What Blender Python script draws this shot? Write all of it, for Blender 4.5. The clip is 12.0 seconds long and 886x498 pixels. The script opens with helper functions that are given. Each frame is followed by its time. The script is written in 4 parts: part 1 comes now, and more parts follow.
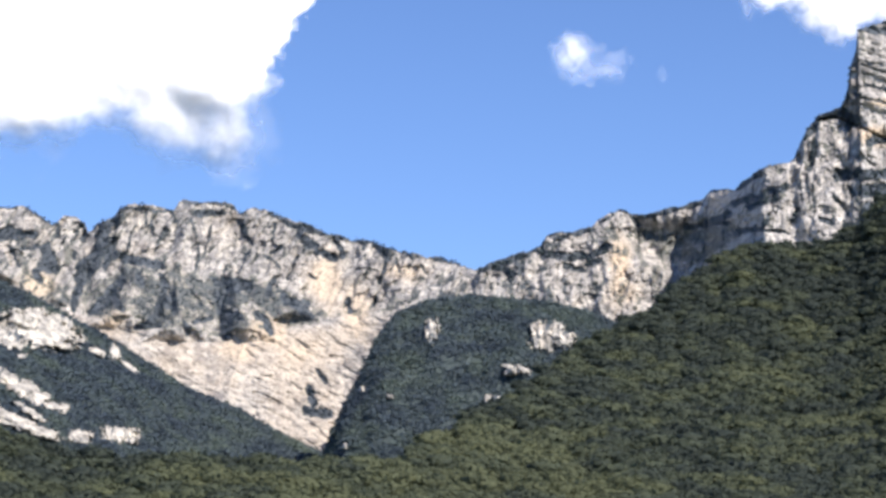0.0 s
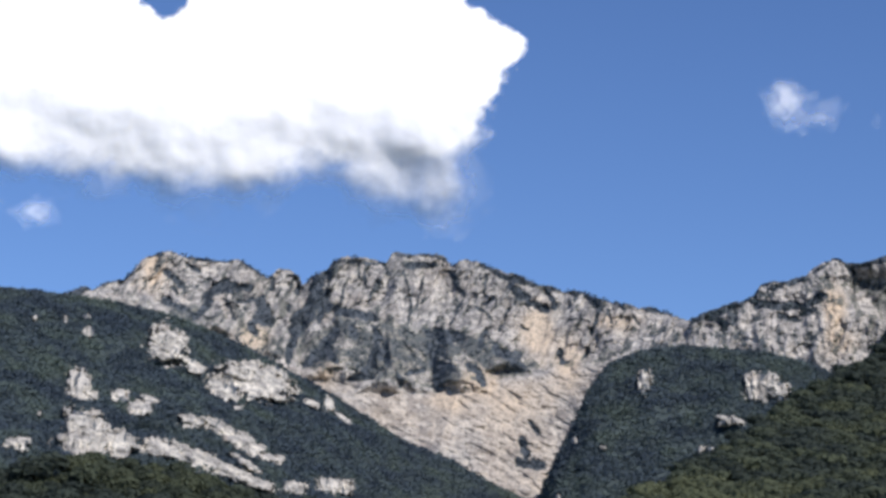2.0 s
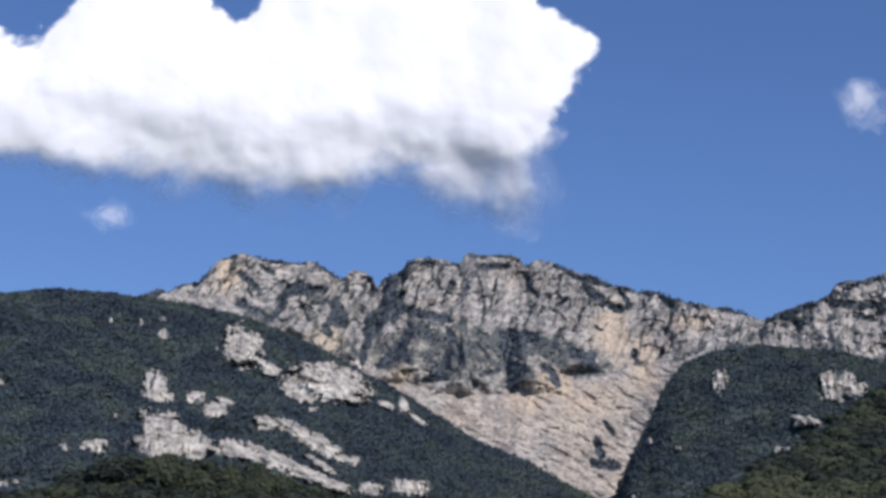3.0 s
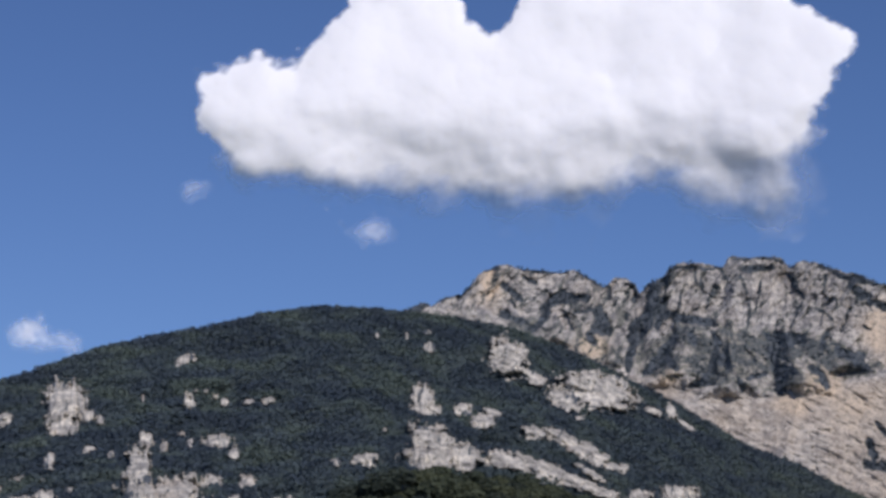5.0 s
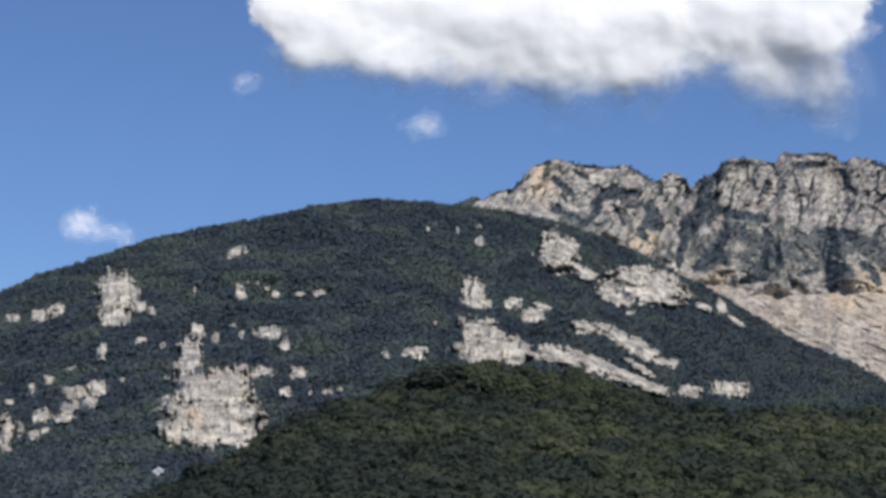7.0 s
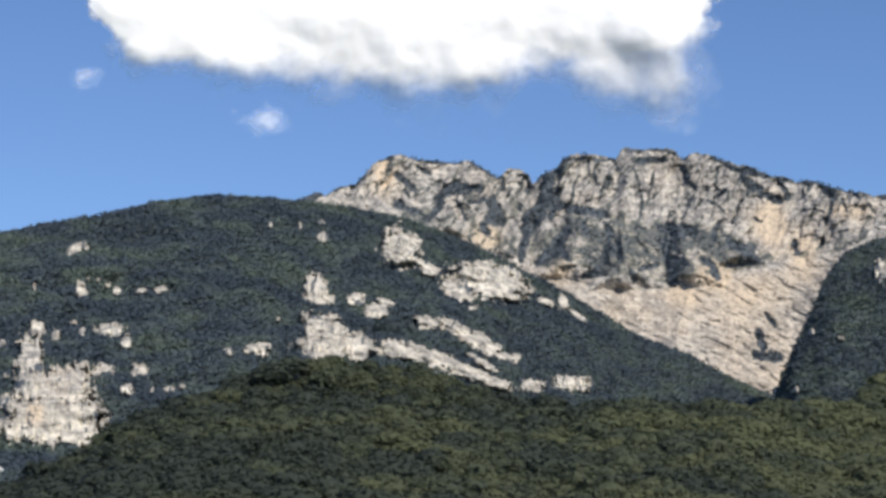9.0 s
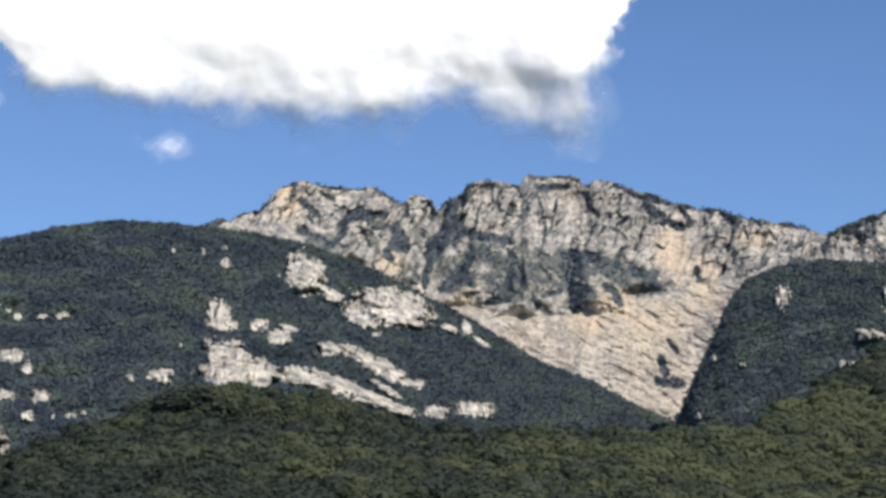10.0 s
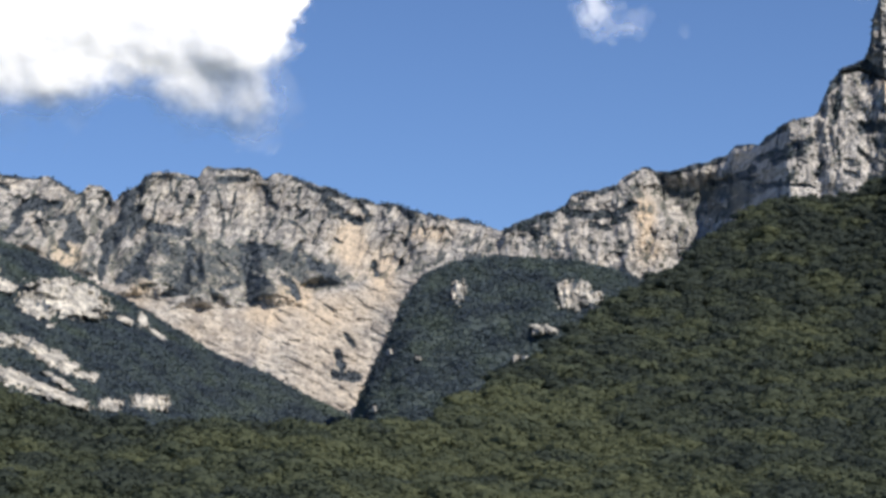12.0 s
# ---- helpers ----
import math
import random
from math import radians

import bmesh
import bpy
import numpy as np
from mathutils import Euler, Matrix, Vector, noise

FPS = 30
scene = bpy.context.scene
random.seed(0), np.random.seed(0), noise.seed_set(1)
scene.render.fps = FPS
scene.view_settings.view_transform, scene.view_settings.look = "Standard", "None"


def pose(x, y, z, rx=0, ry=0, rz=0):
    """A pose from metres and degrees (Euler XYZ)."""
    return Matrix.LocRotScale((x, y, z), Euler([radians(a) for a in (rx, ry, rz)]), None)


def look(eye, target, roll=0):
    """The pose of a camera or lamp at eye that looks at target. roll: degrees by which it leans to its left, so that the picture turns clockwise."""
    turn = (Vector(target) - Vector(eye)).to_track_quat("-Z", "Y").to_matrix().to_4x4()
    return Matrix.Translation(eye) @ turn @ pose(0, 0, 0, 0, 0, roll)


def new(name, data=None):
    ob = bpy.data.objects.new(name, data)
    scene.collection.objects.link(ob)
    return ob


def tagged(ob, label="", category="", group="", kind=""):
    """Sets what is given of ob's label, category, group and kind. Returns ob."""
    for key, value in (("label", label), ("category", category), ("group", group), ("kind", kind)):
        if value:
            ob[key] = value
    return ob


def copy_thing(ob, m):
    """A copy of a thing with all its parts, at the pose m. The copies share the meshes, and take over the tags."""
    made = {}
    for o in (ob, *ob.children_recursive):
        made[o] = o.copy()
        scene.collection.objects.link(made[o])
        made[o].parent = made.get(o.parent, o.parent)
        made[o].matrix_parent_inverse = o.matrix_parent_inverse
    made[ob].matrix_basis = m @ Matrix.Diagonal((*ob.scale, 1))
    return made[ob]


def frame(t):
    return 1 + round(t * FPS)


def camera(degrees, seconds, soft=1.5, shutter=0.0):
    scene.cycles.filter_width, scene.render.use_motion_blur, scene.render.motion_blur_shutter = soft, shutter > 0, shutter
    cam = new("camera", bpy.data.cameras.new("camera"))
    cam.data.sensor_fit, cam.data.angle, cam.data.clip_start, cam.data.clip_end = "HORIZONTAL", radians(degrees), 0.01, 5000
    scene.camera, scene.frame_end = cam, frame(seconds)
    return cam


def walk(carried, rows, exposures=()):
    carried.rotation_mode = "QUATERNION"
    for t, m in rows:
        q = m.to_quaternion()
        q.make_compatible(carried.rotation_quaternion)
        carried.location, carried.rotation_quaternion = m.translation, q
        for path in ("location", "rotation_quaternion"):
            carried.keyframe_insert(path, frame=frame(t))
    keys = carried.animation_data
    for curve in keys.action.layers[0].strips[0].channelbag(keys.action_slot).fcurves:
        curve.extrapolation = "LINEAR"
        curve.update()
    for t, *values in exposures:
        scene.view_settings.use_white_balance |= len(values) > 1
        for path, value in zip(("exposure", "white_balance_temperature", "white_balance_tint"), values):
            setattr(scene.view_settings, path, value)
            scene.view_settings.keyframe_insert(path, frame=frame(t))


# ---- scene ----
FOV, EYE = 22.0, 1.7
cam = camera(FOV, 12.0, soft=3.3)
# seconds, heading (degrees clockwise from +y), pitch, lean
ROWS = [
    (0.0, 0.0, 9.957, -0.138), (0.5, -1.663, 10.262, 0.008), (1.0, -3.439, 10.069, -0.084),
    (1.5, -5.02, 10.542, -0.539), (2.0, -5.413, 11.201, -0.714), (2.5, -6.087, 11.159, -0.761),
    (2.7, -6.547, 11.179, -0.893), (4.3, -11.345, 11.312, 0.936), (4.5, -12.137, 11.5, 0.659),
    (5.0, -13.986, 11.379, 0.009), (5.5, -14.986, 10.63, -0.413), (6.0, -15.913, 9.679, -0.603),
    (6.5, -15.829, 8.399, -0.673), (7.0, -15.275, 8.707, -0.612), (9.0, -11.281, 8.611, 0.132),
    (9.5, -10.036, 8.772, 0.14), (10.0, -8.827, 9.262, 0.389), (10.5, -7.67, 9.19, 0.534),
    (11.0, -5.083, 9.174, 0.748), (11.5, -2.362, 9.169, 0.91), (12.0, -0.654, 8.996, 0.968),
]
# seconds, stops, white balance
EXPOSURES = [(0.0, 0.36, 6650, 10), (0.5, 0.29, 6650, 10), (1.0, 0.11, 6500, 10), (1.5, -0.17, 6350, 10), (2.0, -0.33, 6250, 10), (2.5, -0.46, 6150, 11), (4.5, -0.8, 6250, 14), (5.5, -0.87, 6250, 14),
             (6.0, -0.84, 6300, 13), (6.5, -0.74, 6350, 10), (7.0, -0.57, 6500, 8), (9.0, -0.18, 6800, 6), (10.0, -0.18, 6800, 6), (11.0, -0.16, 6800, 6), (12.0, -0.16, 6750, 7)]
walk(cam, [(t, pose(0, 0, EYE, 90 + pitch, 0, -yaw) @ pose(0, 0, 0, 0, 0, -lean)) for t, yaw, pitch, lean in ROWS], EXPOSURES)

# ---- sky and sun ----
SUN_AZ, SUN_EL = 136.0, 43.0
world = bpy.data.worlds.new("sky")
scene.world = world
world.use_nodes = True
wt = world.node_tree
sky = wt.nodes.new("ShaderNodeTexSky")
sky.sky_type, sky.sun_disc = "NISHITA", False
sky.sun_elevation, sky.sun_rotation = radians(SUN_EL), radians(SUN_AZ)
sky.altitude, sky.air_density, sky.dust_density, sky.ozone_density = 1500, 1.0, 0.0, 3.0
background = wt.nodes["Background"]
background.inputs["Strength"].default_value = 0.123
tone = wt.nodes.new("ShaderNodeMix")
tone.data_type, tone.blend_type = "RGBA", "MULTIPLY"
tone.inputs[0].default_value, tone.inputs[7].default_value = 1.0, (0.735, 0.85, 1.11, 1)
wt.links.new(sky.outputs["Color"], tone.inputs[6])
wt.links.new(tone.outputs[2], background.inputs["Color"])
sun = new("sun", bpy.data.lights.new("sun", "SUN"))
sun.data.energy, sun.data.angle, sun.data.color = 5.0, radians(0.53), (1.0, 0.925, 0.85)
toward_sun = Vector((math.sin(radians(SUN_AZ)) * math.cos(radians(SUN_EL)), math.cos(radians(SUN_AZ)) * math.cos(radians(SUN_EL)), math.sin(radians(SUN_EL))))
sun.matrix_world = look(toward_sun * 3000, (0, 0, 0))


# ---- noise on arrays ----
def lattice(i, j, k, seed):
    h = (i.astype(np.int64) * 374761393 + j.astype(np.int64) * 668265263 + k.astype(np.int64) * 2147483647 + seed * 1274126177) & 0xFFFFFFFF
    h = ((h ^ (h >> 13)) * 1274126177) & 0xFFFFFFFF
    h = ((h ^ (h >> 16)) * 2246822519) & 0xFFFFFFFF
    return (h ^ (h >> 15)) & 0xFFFFFF


def vnoise(x, y, z=0.0, seed=0):
    """Smooth gradient noise in about 0..1."""
    x, y, z = np.broadcast_arrays(np.asarray(x, float), np.asarray(y, float), np.asarray(z, float) + 0.37)
    i, j, k = np.floor(x), np.floor(y), np.floor(z)
    u, v, w = x - i, y - j, z - k
    a, b, c = (q * q * q * (q * (q * 6 - 15) + 10) for q in (u, v, w))
    total = 0.0
    for di in (0, 1):
        for dj in (0, 1):
            for dk in (0, 1):
                h = lattice(i + di, j + dj, k + dk, seed)
                turn, up = (h & 0xFFF) * (2 * math.pi / 4096), (h >> 12) / 2048.0 - 1
                flat = np.sqrt(1 - up * up)
                slope = flat * np.cos(turn) * (u - di) + flat * np.sin(turn) * (v - dj) + up * (w - dk)
                total = total + slope * (a if di else 1 - a) * (b if dj else 1 - b) * (c if dk else 1 - c)
    return 0.5 + 0.8 * total


def fbm(x, y, z=0.0, seed=0, octaves=4, gain=0.5):
    x, y, z = np.asarray(x, float), np.asarray(y, float), np.asarray(z, float)
    total, weight, size = 0.0, 0.0, 1.0
    for o in range(octaves):
        total = total + size * vnoise(x, y, z, seed + o)
        weight, size = weight + size, size * gain
        x, y, z = 2.03 * (0.8 * x - 0.6 * y), 2.03 * (0.6 * x + 0.8 * y), 2.03 * z
    return 0.5 + 1.35 * (total / weight - 0.5)


def ridged(x, y, z=0.0, seed=0, octaves=3):
    total, weight, size = 0.0, 0.0, 1.0
    for o in range(octaves):
        total = total + size * (1 - np.abs(2 * vnoise(x * 2.1 ** o, y * 2.1 ** o, np.asarray(z) * 2.1 ** o, seed + o) - 1))
        weight, size = weight + size, size * 0.5
    return total / weight


def blocks(x, y, seed=0):
    """Jointed rock: for each place the closeness to the nearest joint (0 on it) and a random number of its block."""
    x, y = np.broadcast_arrays(np.asarray(x, float), np.asarray(y, float))
    i, j, zero = np.floor(x), np.floor(y), np.zeros(x.shape)
    first, second, mark = np.full(x.shape, 9.0), np.full(x.shape, 9.0), np.zeros(x.shape)
    for di in (-1, 0, 1):
        for dj in (-1, 0, 1):
            h = lattice(i + di, j + dj, zero, seed)
            px, py = i + di + 0.5 + 0.85 * ((h & 0xFFF) / 4096.0 - 0.5), j + dj + 0.5 + 0.85 * ((h >> 12) / 4096.0 - 0.5)
            r = np.hypot(x - px, y - py)
            closer = r < first
            second = np.where(closer, first, np.minimum(second, r))
            mark = np.where(closer, ((h * 2654435761) >> 8 & 0xFFFF) / 65535.0, mark)
            first = np.where(closer, r, first)
    return second - first, mark


def jointed(x, y, wide, high, seed):
    """Blocks of three sizes standing proud of one another, and how deep in a joint each place lies."""
    wx = x + 0.5 * wide * (fbm(x / wide / 1.5, y / high / 1.5, 0.3, seed + 7, 3) - 0.5)
    wy = y + 0.5 * high * (fbm(x / wide / 1.5, y / high / 1.5, 5.3, seed + 8, 3) - 0.5)
    out, joint = 0.0, 0.0
    for k, size in enumerate((1.0, 0.43, 0.19)):
        gap, mark = blocks(wx / wide / size, wy / high / size, seed + k)
        cut = smooth(0.16, 0.0, gap)
        out = out + size * ((mark - 0.5) * 0.9 - 0.05 * cut)
        joint = np.maximum(joint, cut * (1.0, 0.8, 0.45)[k])
    return out, joint


def smooth(a, b, x):
    t = np.clip((x - a) / (b - a), 0, 1)
    return t * t * (3 - 2 * t)


def curve_of(pairs):
    xs, ys = [p[0] for p in pairs], [p[1] for p in pairs]
    return lambda a: np.interp(a, xs, ys)


def place(az, el, d):
    """World places from heading, elevation (degrees) and plan distance."""
    a = np.radians(az)
    return np.stack([np.sin(a) * d, np.cos(a) * d, EYE + d * np.tan(np.radians(el))], -1)


# ---- mesh helpers ----
def mesh_of(name, verts, faces, attributes=None, soft_faces=True):
    me = bpy.data.meshes.new(name)
    verts, faces = np.asarray(verts, np.float32).reshape(-1, 3), np.asarray(faces, np.int32)
    n, k = faces.shape
    me.vertices.add(len(verts))
    me.vertices.foreach_set("co", verts.ravel())
    me.loops.add(n * k)
    me.loops.foreach_set("vertex_index", faces.ravel())
    me.polygons.add(n)
    me.polygons.foreach_set("loop_start", np.arange(0, n * k, k, dtype=np.int32))
    me.polygons.foreach_set("use_smooth", np.full(n, soft_faces))
    for key, values in (attributes or {}).items():
        me.attributes.new(key, "FLOAT", "POINT").data.foreach_set("value", np.asarray(values, np.float32).ravel())
    me.update(calc_edges=True)
    return me


def grid_faces(rows, cols, keep=None):
    r, c = np.meshgrid(np.arange(rows - 1), np.arange(cols - 1), indexing="ij")
    a = (r * cols + c).ravel()
    f = np.stack([a, a + 1, a + cols + 1, a + cols], -1)
    return f if keep is None else f[keep.ravel()[f].any(1)]


def compact(verts, faces, attributes):
    used = np.unique(faces)
    lut = np.zeros(len(verts), np.int64)
    lut[used] = np.arange(len(used))
    return verts[used], lut[faces], {k: np.ravel(v)[used] for k, v in attributes.items()}


def part(name, data, material, parent, label=""):
    if isinstance(data, bmesh.types.BMesh):
        bm, data = data, bpy.data.meshes.new(name)
        bm.to_mesh(data)
        bm.free()
    if not data.materials:
        data.materials.append(material)
    ob = new(name, data)
    ob.parent = parent
    return tagged(ob, label)


def thing(name, label, category, at=(0, 0, 0), kind="", group=""):
    ob = new(name)
    ob.location = at
    return tagged(ob, label, category, group, kind)


# ---- materials ----
def material(name):
    m = bpy.data.materials.new(name)
    m.use_nodes = True
    nt = m.node_tree
    return m, nt, nt.nodes["Principled BSDF"]


def add(nt, kind, **values):
    n = nt.nodes.new("ShaderNode" + kind)
    for key, value in values.items():
        n.inputs[key].default_value = value
    return n


def noise_node(nt, vector, scale, detail=4.0, rough=0.55, stretch=(1, 1, 1), turn=(0, 0, 0)):
    mapping = add(nt, "Mapping")
    mapping.inputs["Scale"].default_value = [scale * s for s in stretch]
    mapping.inputs["Rotation"].default_value = turn
    nt.links.new(vector, mapping.inputs["Vector"])
    n = add(nt, "TexNoise", Scale=1.0, Detail=detail, Roughness=rough)
    nt.links.new(mapping.outputs["Vector"], n.inputs["Vector"])
    return n.outputs["Fac"]


def ramp(nt, fac, *stops):
    n = add(nt, "ValToRGB")
    while len(n.color_ramp.elements) < len(stops):
        n.color_ramp.elements.new(0.5)
    for e, (at, colour) in zip(n.color_ramp.elements, stops):
        e.position, e.color = at, (*colour, 1) if not isinstance(colour, float) else (colour, colour, colour, 1)
    nt.links.new(fac, n.inputs["Fac"])
    return n.outputs["Color"]


def mix(nt, fac, a, b, mode="MIX"):
    n = nt.nodes.new("ShaderNodeMix")
    n.data_type, n.blend_type = "RGBA", mode
    for socket, value in ((n.inputs[0], fac), (n.inputs[6], a), (n.inputs[7], b)):
        if isinstance(value, bpy.types.NodeSocket):
            nt.links.new(value, socket)
        else:
            socket.default_value = value if isinstance(value, float) else (*value, 1)
    return n.outputs[2]


def maths(nt, op, a, b):
    n = nt.nodes.new("ShaderNodeMath")
    n.operation = op
    for socket, value in zip(n.inputs, (a, b)):
        if isinstance(value, bpy.types.NodeSocket):
            nt.links.new(value, socket)
        else:
            socket.default_value = value
    return n.outputs[0]


def attribute(nt, name):
    n = nt.nodes.new("ShaderNodeAttribute")
    n.attribute_name = name
    return n.outputs["Fac"]


def rock_material(name, pale, grey, warm, beds, bed_depth):
    """Weathered limestone: grey crust over pale stone, ochre stains, shrubs' green on its ledges, its darks blued as by
    haze.
    """
    m, nt, bsdf = material(name)
    at = add(nt, "TexCoord").outputs["Object"]
    streak = noise_node(nt, at, 0.06, 6, 0.7, (1, 1, 0.4))
    blotch = noise_node(nt, at, 0.013, 4, 0.55)
    grain = noise_node(nt, at, 0.14, 5, 0.65)
    bedding = noise_node(nt, at, 0.11, 4, 0.6, (0.12, 0.12, 1.0), (0, beds, 0))
    c = mix(nt, ramp(nt, streak, (0.42, 0.0), (0.56, 1.0)), grey, pale)
    c = mix(nt, ramp(nt, bedding, (0.42, bed_depth), (0.55, 0.0)), c, [g * 0.62 for g in grey])
    stain = maths(nt, "ADD", attribute(nt, "warm"), maths(nt, "MULTIPLY", maths(nt, "SUBTRACT", blotch, 0.5), 0.6))
    c = mix(nt, ramp(nt, stain, (0.12, 0.0), (0.65, 1.0)), c, warm)
    c = mix(nt, ramp(nt, grain, (0.36, 0.65), (0.49, 0.0)), c, [g * 0.45 for g in grey])
    green = maths(nt, "ADD", attribute(nt, "veg"), maths(nt, "MULTIPLY", maths(nt, "SUBTRACT", grain, 0.5), 1.2))
    # the dark cover is raised towards blue: painted haze over the shrubs
    hazed_leafy = mix(nt, ramp(nt, attribute(nt, "veg"), (0.45, 0.0), (0.7, 1.0)), (0.17, 0.17, 0.12), (0.098, 0.114, 0.132))
    c = mix(nt, ramp(nt, green, (0.42, 0.0), (0.6, 1.0)), c, hazed_leafy)
    nt.links.new(c, bsdf.inputs["Base Color"])
    bsdf.inputs["Roughness"].default_value = 0.9
    bsdf.inputs["Specular IOR Level"].default_value = 0.2
    bump = add(nt, "Bump", Strength=0.8, Distance=2.5)
    nt.links.new(maths(nt, "ADD", maths(nt, "ADD", grain, streak), bedding), bump.inputs["Height"])
    nt.links.new(bump.outputs["Normal"], bsdf.inputs["Normal"])
    return m


def leaf_material(name, dark, mid, light, single=False):
    m, nt, bsdf = material(name)
    at = add(nt, "TexCoord").outputs["Object"]
    tint = nt.nodes.new("ShaderNodeObjectInfo").outputs["Random"] if single else attribute(nt, "tint")
    speck = noise_node(nt, at, 0.9, 3, 0.6)
    fac = maths(nt, "ADD", tint, maths(nt, "MULTIPLY", maths(nt, "SUBTRACT", speck, 0.5), 0.3))
    c = ramp(nt, fac, (0.1, dark), (0.5, mid), (0.95, light))
    nt.links.new(c, bsdf.inputs["Base Color"])
    bsdf.inputs["Roughness"].default_value = 0.75
    bsdf.inputs["Specular IOR Level"].default_value = 0.15
    lit_leaf = add(nt, "BsdfTranslucent")
    nt.links.new(c, lit_leaf.inputs["Color"])
    blend = add(nt, "MixShader", Fac=0.35)
    nt.links.new(bsdf.outputs[0], blend.inputs[1])
    nt.links.new(lit_leaf.outputs[0], blend.inputs[2])
    nt.links.new(blend.outputs[0], nt.nodes["Material Output"].inputs["Surface"])
    return m


def plain_material(name, a, b, scale, rough=0.9):
    m, nt, bsdf = material(name)
    at = add(nt, "TexCoord").outputs["Object"]
    n = noise_node(nt, at, scale, 6, 0.6)
    nt.links.new(ramp(nt, n, (0.3, a), (0.7, b)), bsdf.inputs["Base Color"])
    bsdf.inputs["Roughness"].default_value = rough
    bump = add(nt, "Bump", Strength=0.4, Distance=0.5)
    nt.links.new(n, bump.inputs["Height"])
    nt.links.new(bump.outputs["Normal"], bsdf.inputs["Normal"])
    return m


def cloud_material(name):
    """Water droplets: white scattering, let through where the cloud is thin."""
    m, nt, bsdf = material(name)
    nt.nodes.remove(bsdf)
    at = add(nt, "TexCoord").outputs["Object"]
    wisp = noise_node(nt, at, 0.011, 5, 0.55)
    thick = maths(nt, "ADD", attribute(nt, "thick"), maths(nt, "MULTIPLY", maths(nt, "SUBTRACT", wisp, 0.5), 0.55))
    alpha = ramp(nt, thick, (0.0, 0.0), (0.3, 0.16), (0.7, 0.72), (1.0, 1.0))
    body = add(nt, "BsdfPrincipled", Roughness=1.0)
    body.inputs["Base Color"].default_value = (0.98, 0.975, 0.97, 1)
    body.inputs["Specular IOR Level"].default_value = 0.0
    body.subsurface_method = "BURLEY"
    body.inputs["Subsurface Weight"].default_value = 1.0
    body.inputs["Subsurface Radius"].default_value = (1.0, 1.0, 1.0)
    body.inputs["Subsurface Scale"].default_value = 80.0
    clear = add(nt, "BsdfTransparent")
    mixed = add(nt, "MixShader")
    nt.links.new(alpha, mixed.inputs[0])
    nt.links.new(clear.outputs[0], mixed.inputs[1])
    nt.links.new(body.outputs[0], mixed.inputs[2])
    nt.links.new(mixed.outputs[0], nt.nodes["Material Output"].inputs["Surface"])
    return m


CLIFF = rock_material("far_limestone", (0.62, 0.582, 0.52), (0.235, 0.23, 0.232), (0.64, 0.525, 0.395), -0.45, 0.45)
TOWER_ROCK = rock_material("tower_limestone", (0.638, 0.599, 0.549), (0.28, 0.269, 0.258), (0.694, 0.56, 0.414), -0.3, 0.35)
CRAG = rock_material("crag_limestone", (0.78, 0.727, 0.625), (0.33, 0.315, 0.29), (0.7, 0.57, 0.42), -0.25, 0.4)
# far undergrowth made bluer: distance haze painted into its colour
HAZED_UNDERGROWTH = plain_material("hazed_mountain_undergrowth", (0.05, 0.068, 0.074), (0.075, 0.1, 0.096), 0.12)
UNDERGROWTH = plain_material("undergrowth", (0.0584, 0.0743, 0.0531), (0.0972, 0.113, 0.069), 0.12)
MEADOW = plain_material("meadow", (0.06, 0.085, 0.03), (0.12, 0.13, 0.055), 0.02)
NEAR_LEAVES = leaf_material("oak_leaves", (0.0551, 0.0691, 0.0568), (0.0855, 0.102, 0.0666), (0.125, 0.14, 0.0784))
LONE_LEAVES = leaf_material("lone_oak_leaves", (0.0551, 0.0691, 0.0568), (0.0855, 0.102, 0.0666), (0.125, 0.14, 0.0784), True)
# far leaves lifted and blued, so the haze sits in their colour
HAZED_LEAVES = leaf_material("hazed_mountain_leaves", (0.078, 0.104, 0.132), (0.11, 0.144, 0.158), (0.143, 0.183, 0.158))
BARK = plain_material("bark", (0.06, 0.05, 0.04), (0.13, 0.11, 0.09), 3.0)
CLOUD = cloud_material("cloud_droplets")

# ---- ground ----
steps = np.linspace(0, 2 * math.pi, 97)[:-1]
radii = np.array([0.0, 20, 80, 200, 400, 800, 1600, 3000, 6000])
gx = np.stack([np.outer(radii, np.sin(steps)), np.outer(radii, np.cos(steps))], -1)
gz = 2.2 * (fbm(gx[..., 0] / 130, gx[..., 1] / 130, 0, 3) - 0.5) * smooth(15, 120, radii)[:, None]
gv = np.concatenate([gx, gz[..., None]], -1).reshape(-1, 3)
gf = []
for r in range(len(radii) - 1):
    for c in range(96):
        gf.append((r * 96 + c, r * 96 + (c + 1) % 96, (r + 1) * 96 + (c + 1) % 96, (r + 1) * 96 + c))
ground = new("ground", mesh_of("ground", gv, gf))
ground.data.materials.append(MEADOW)
tagged(ground, "wide green valley meadow below the forested hills", "ground", "", "structure")


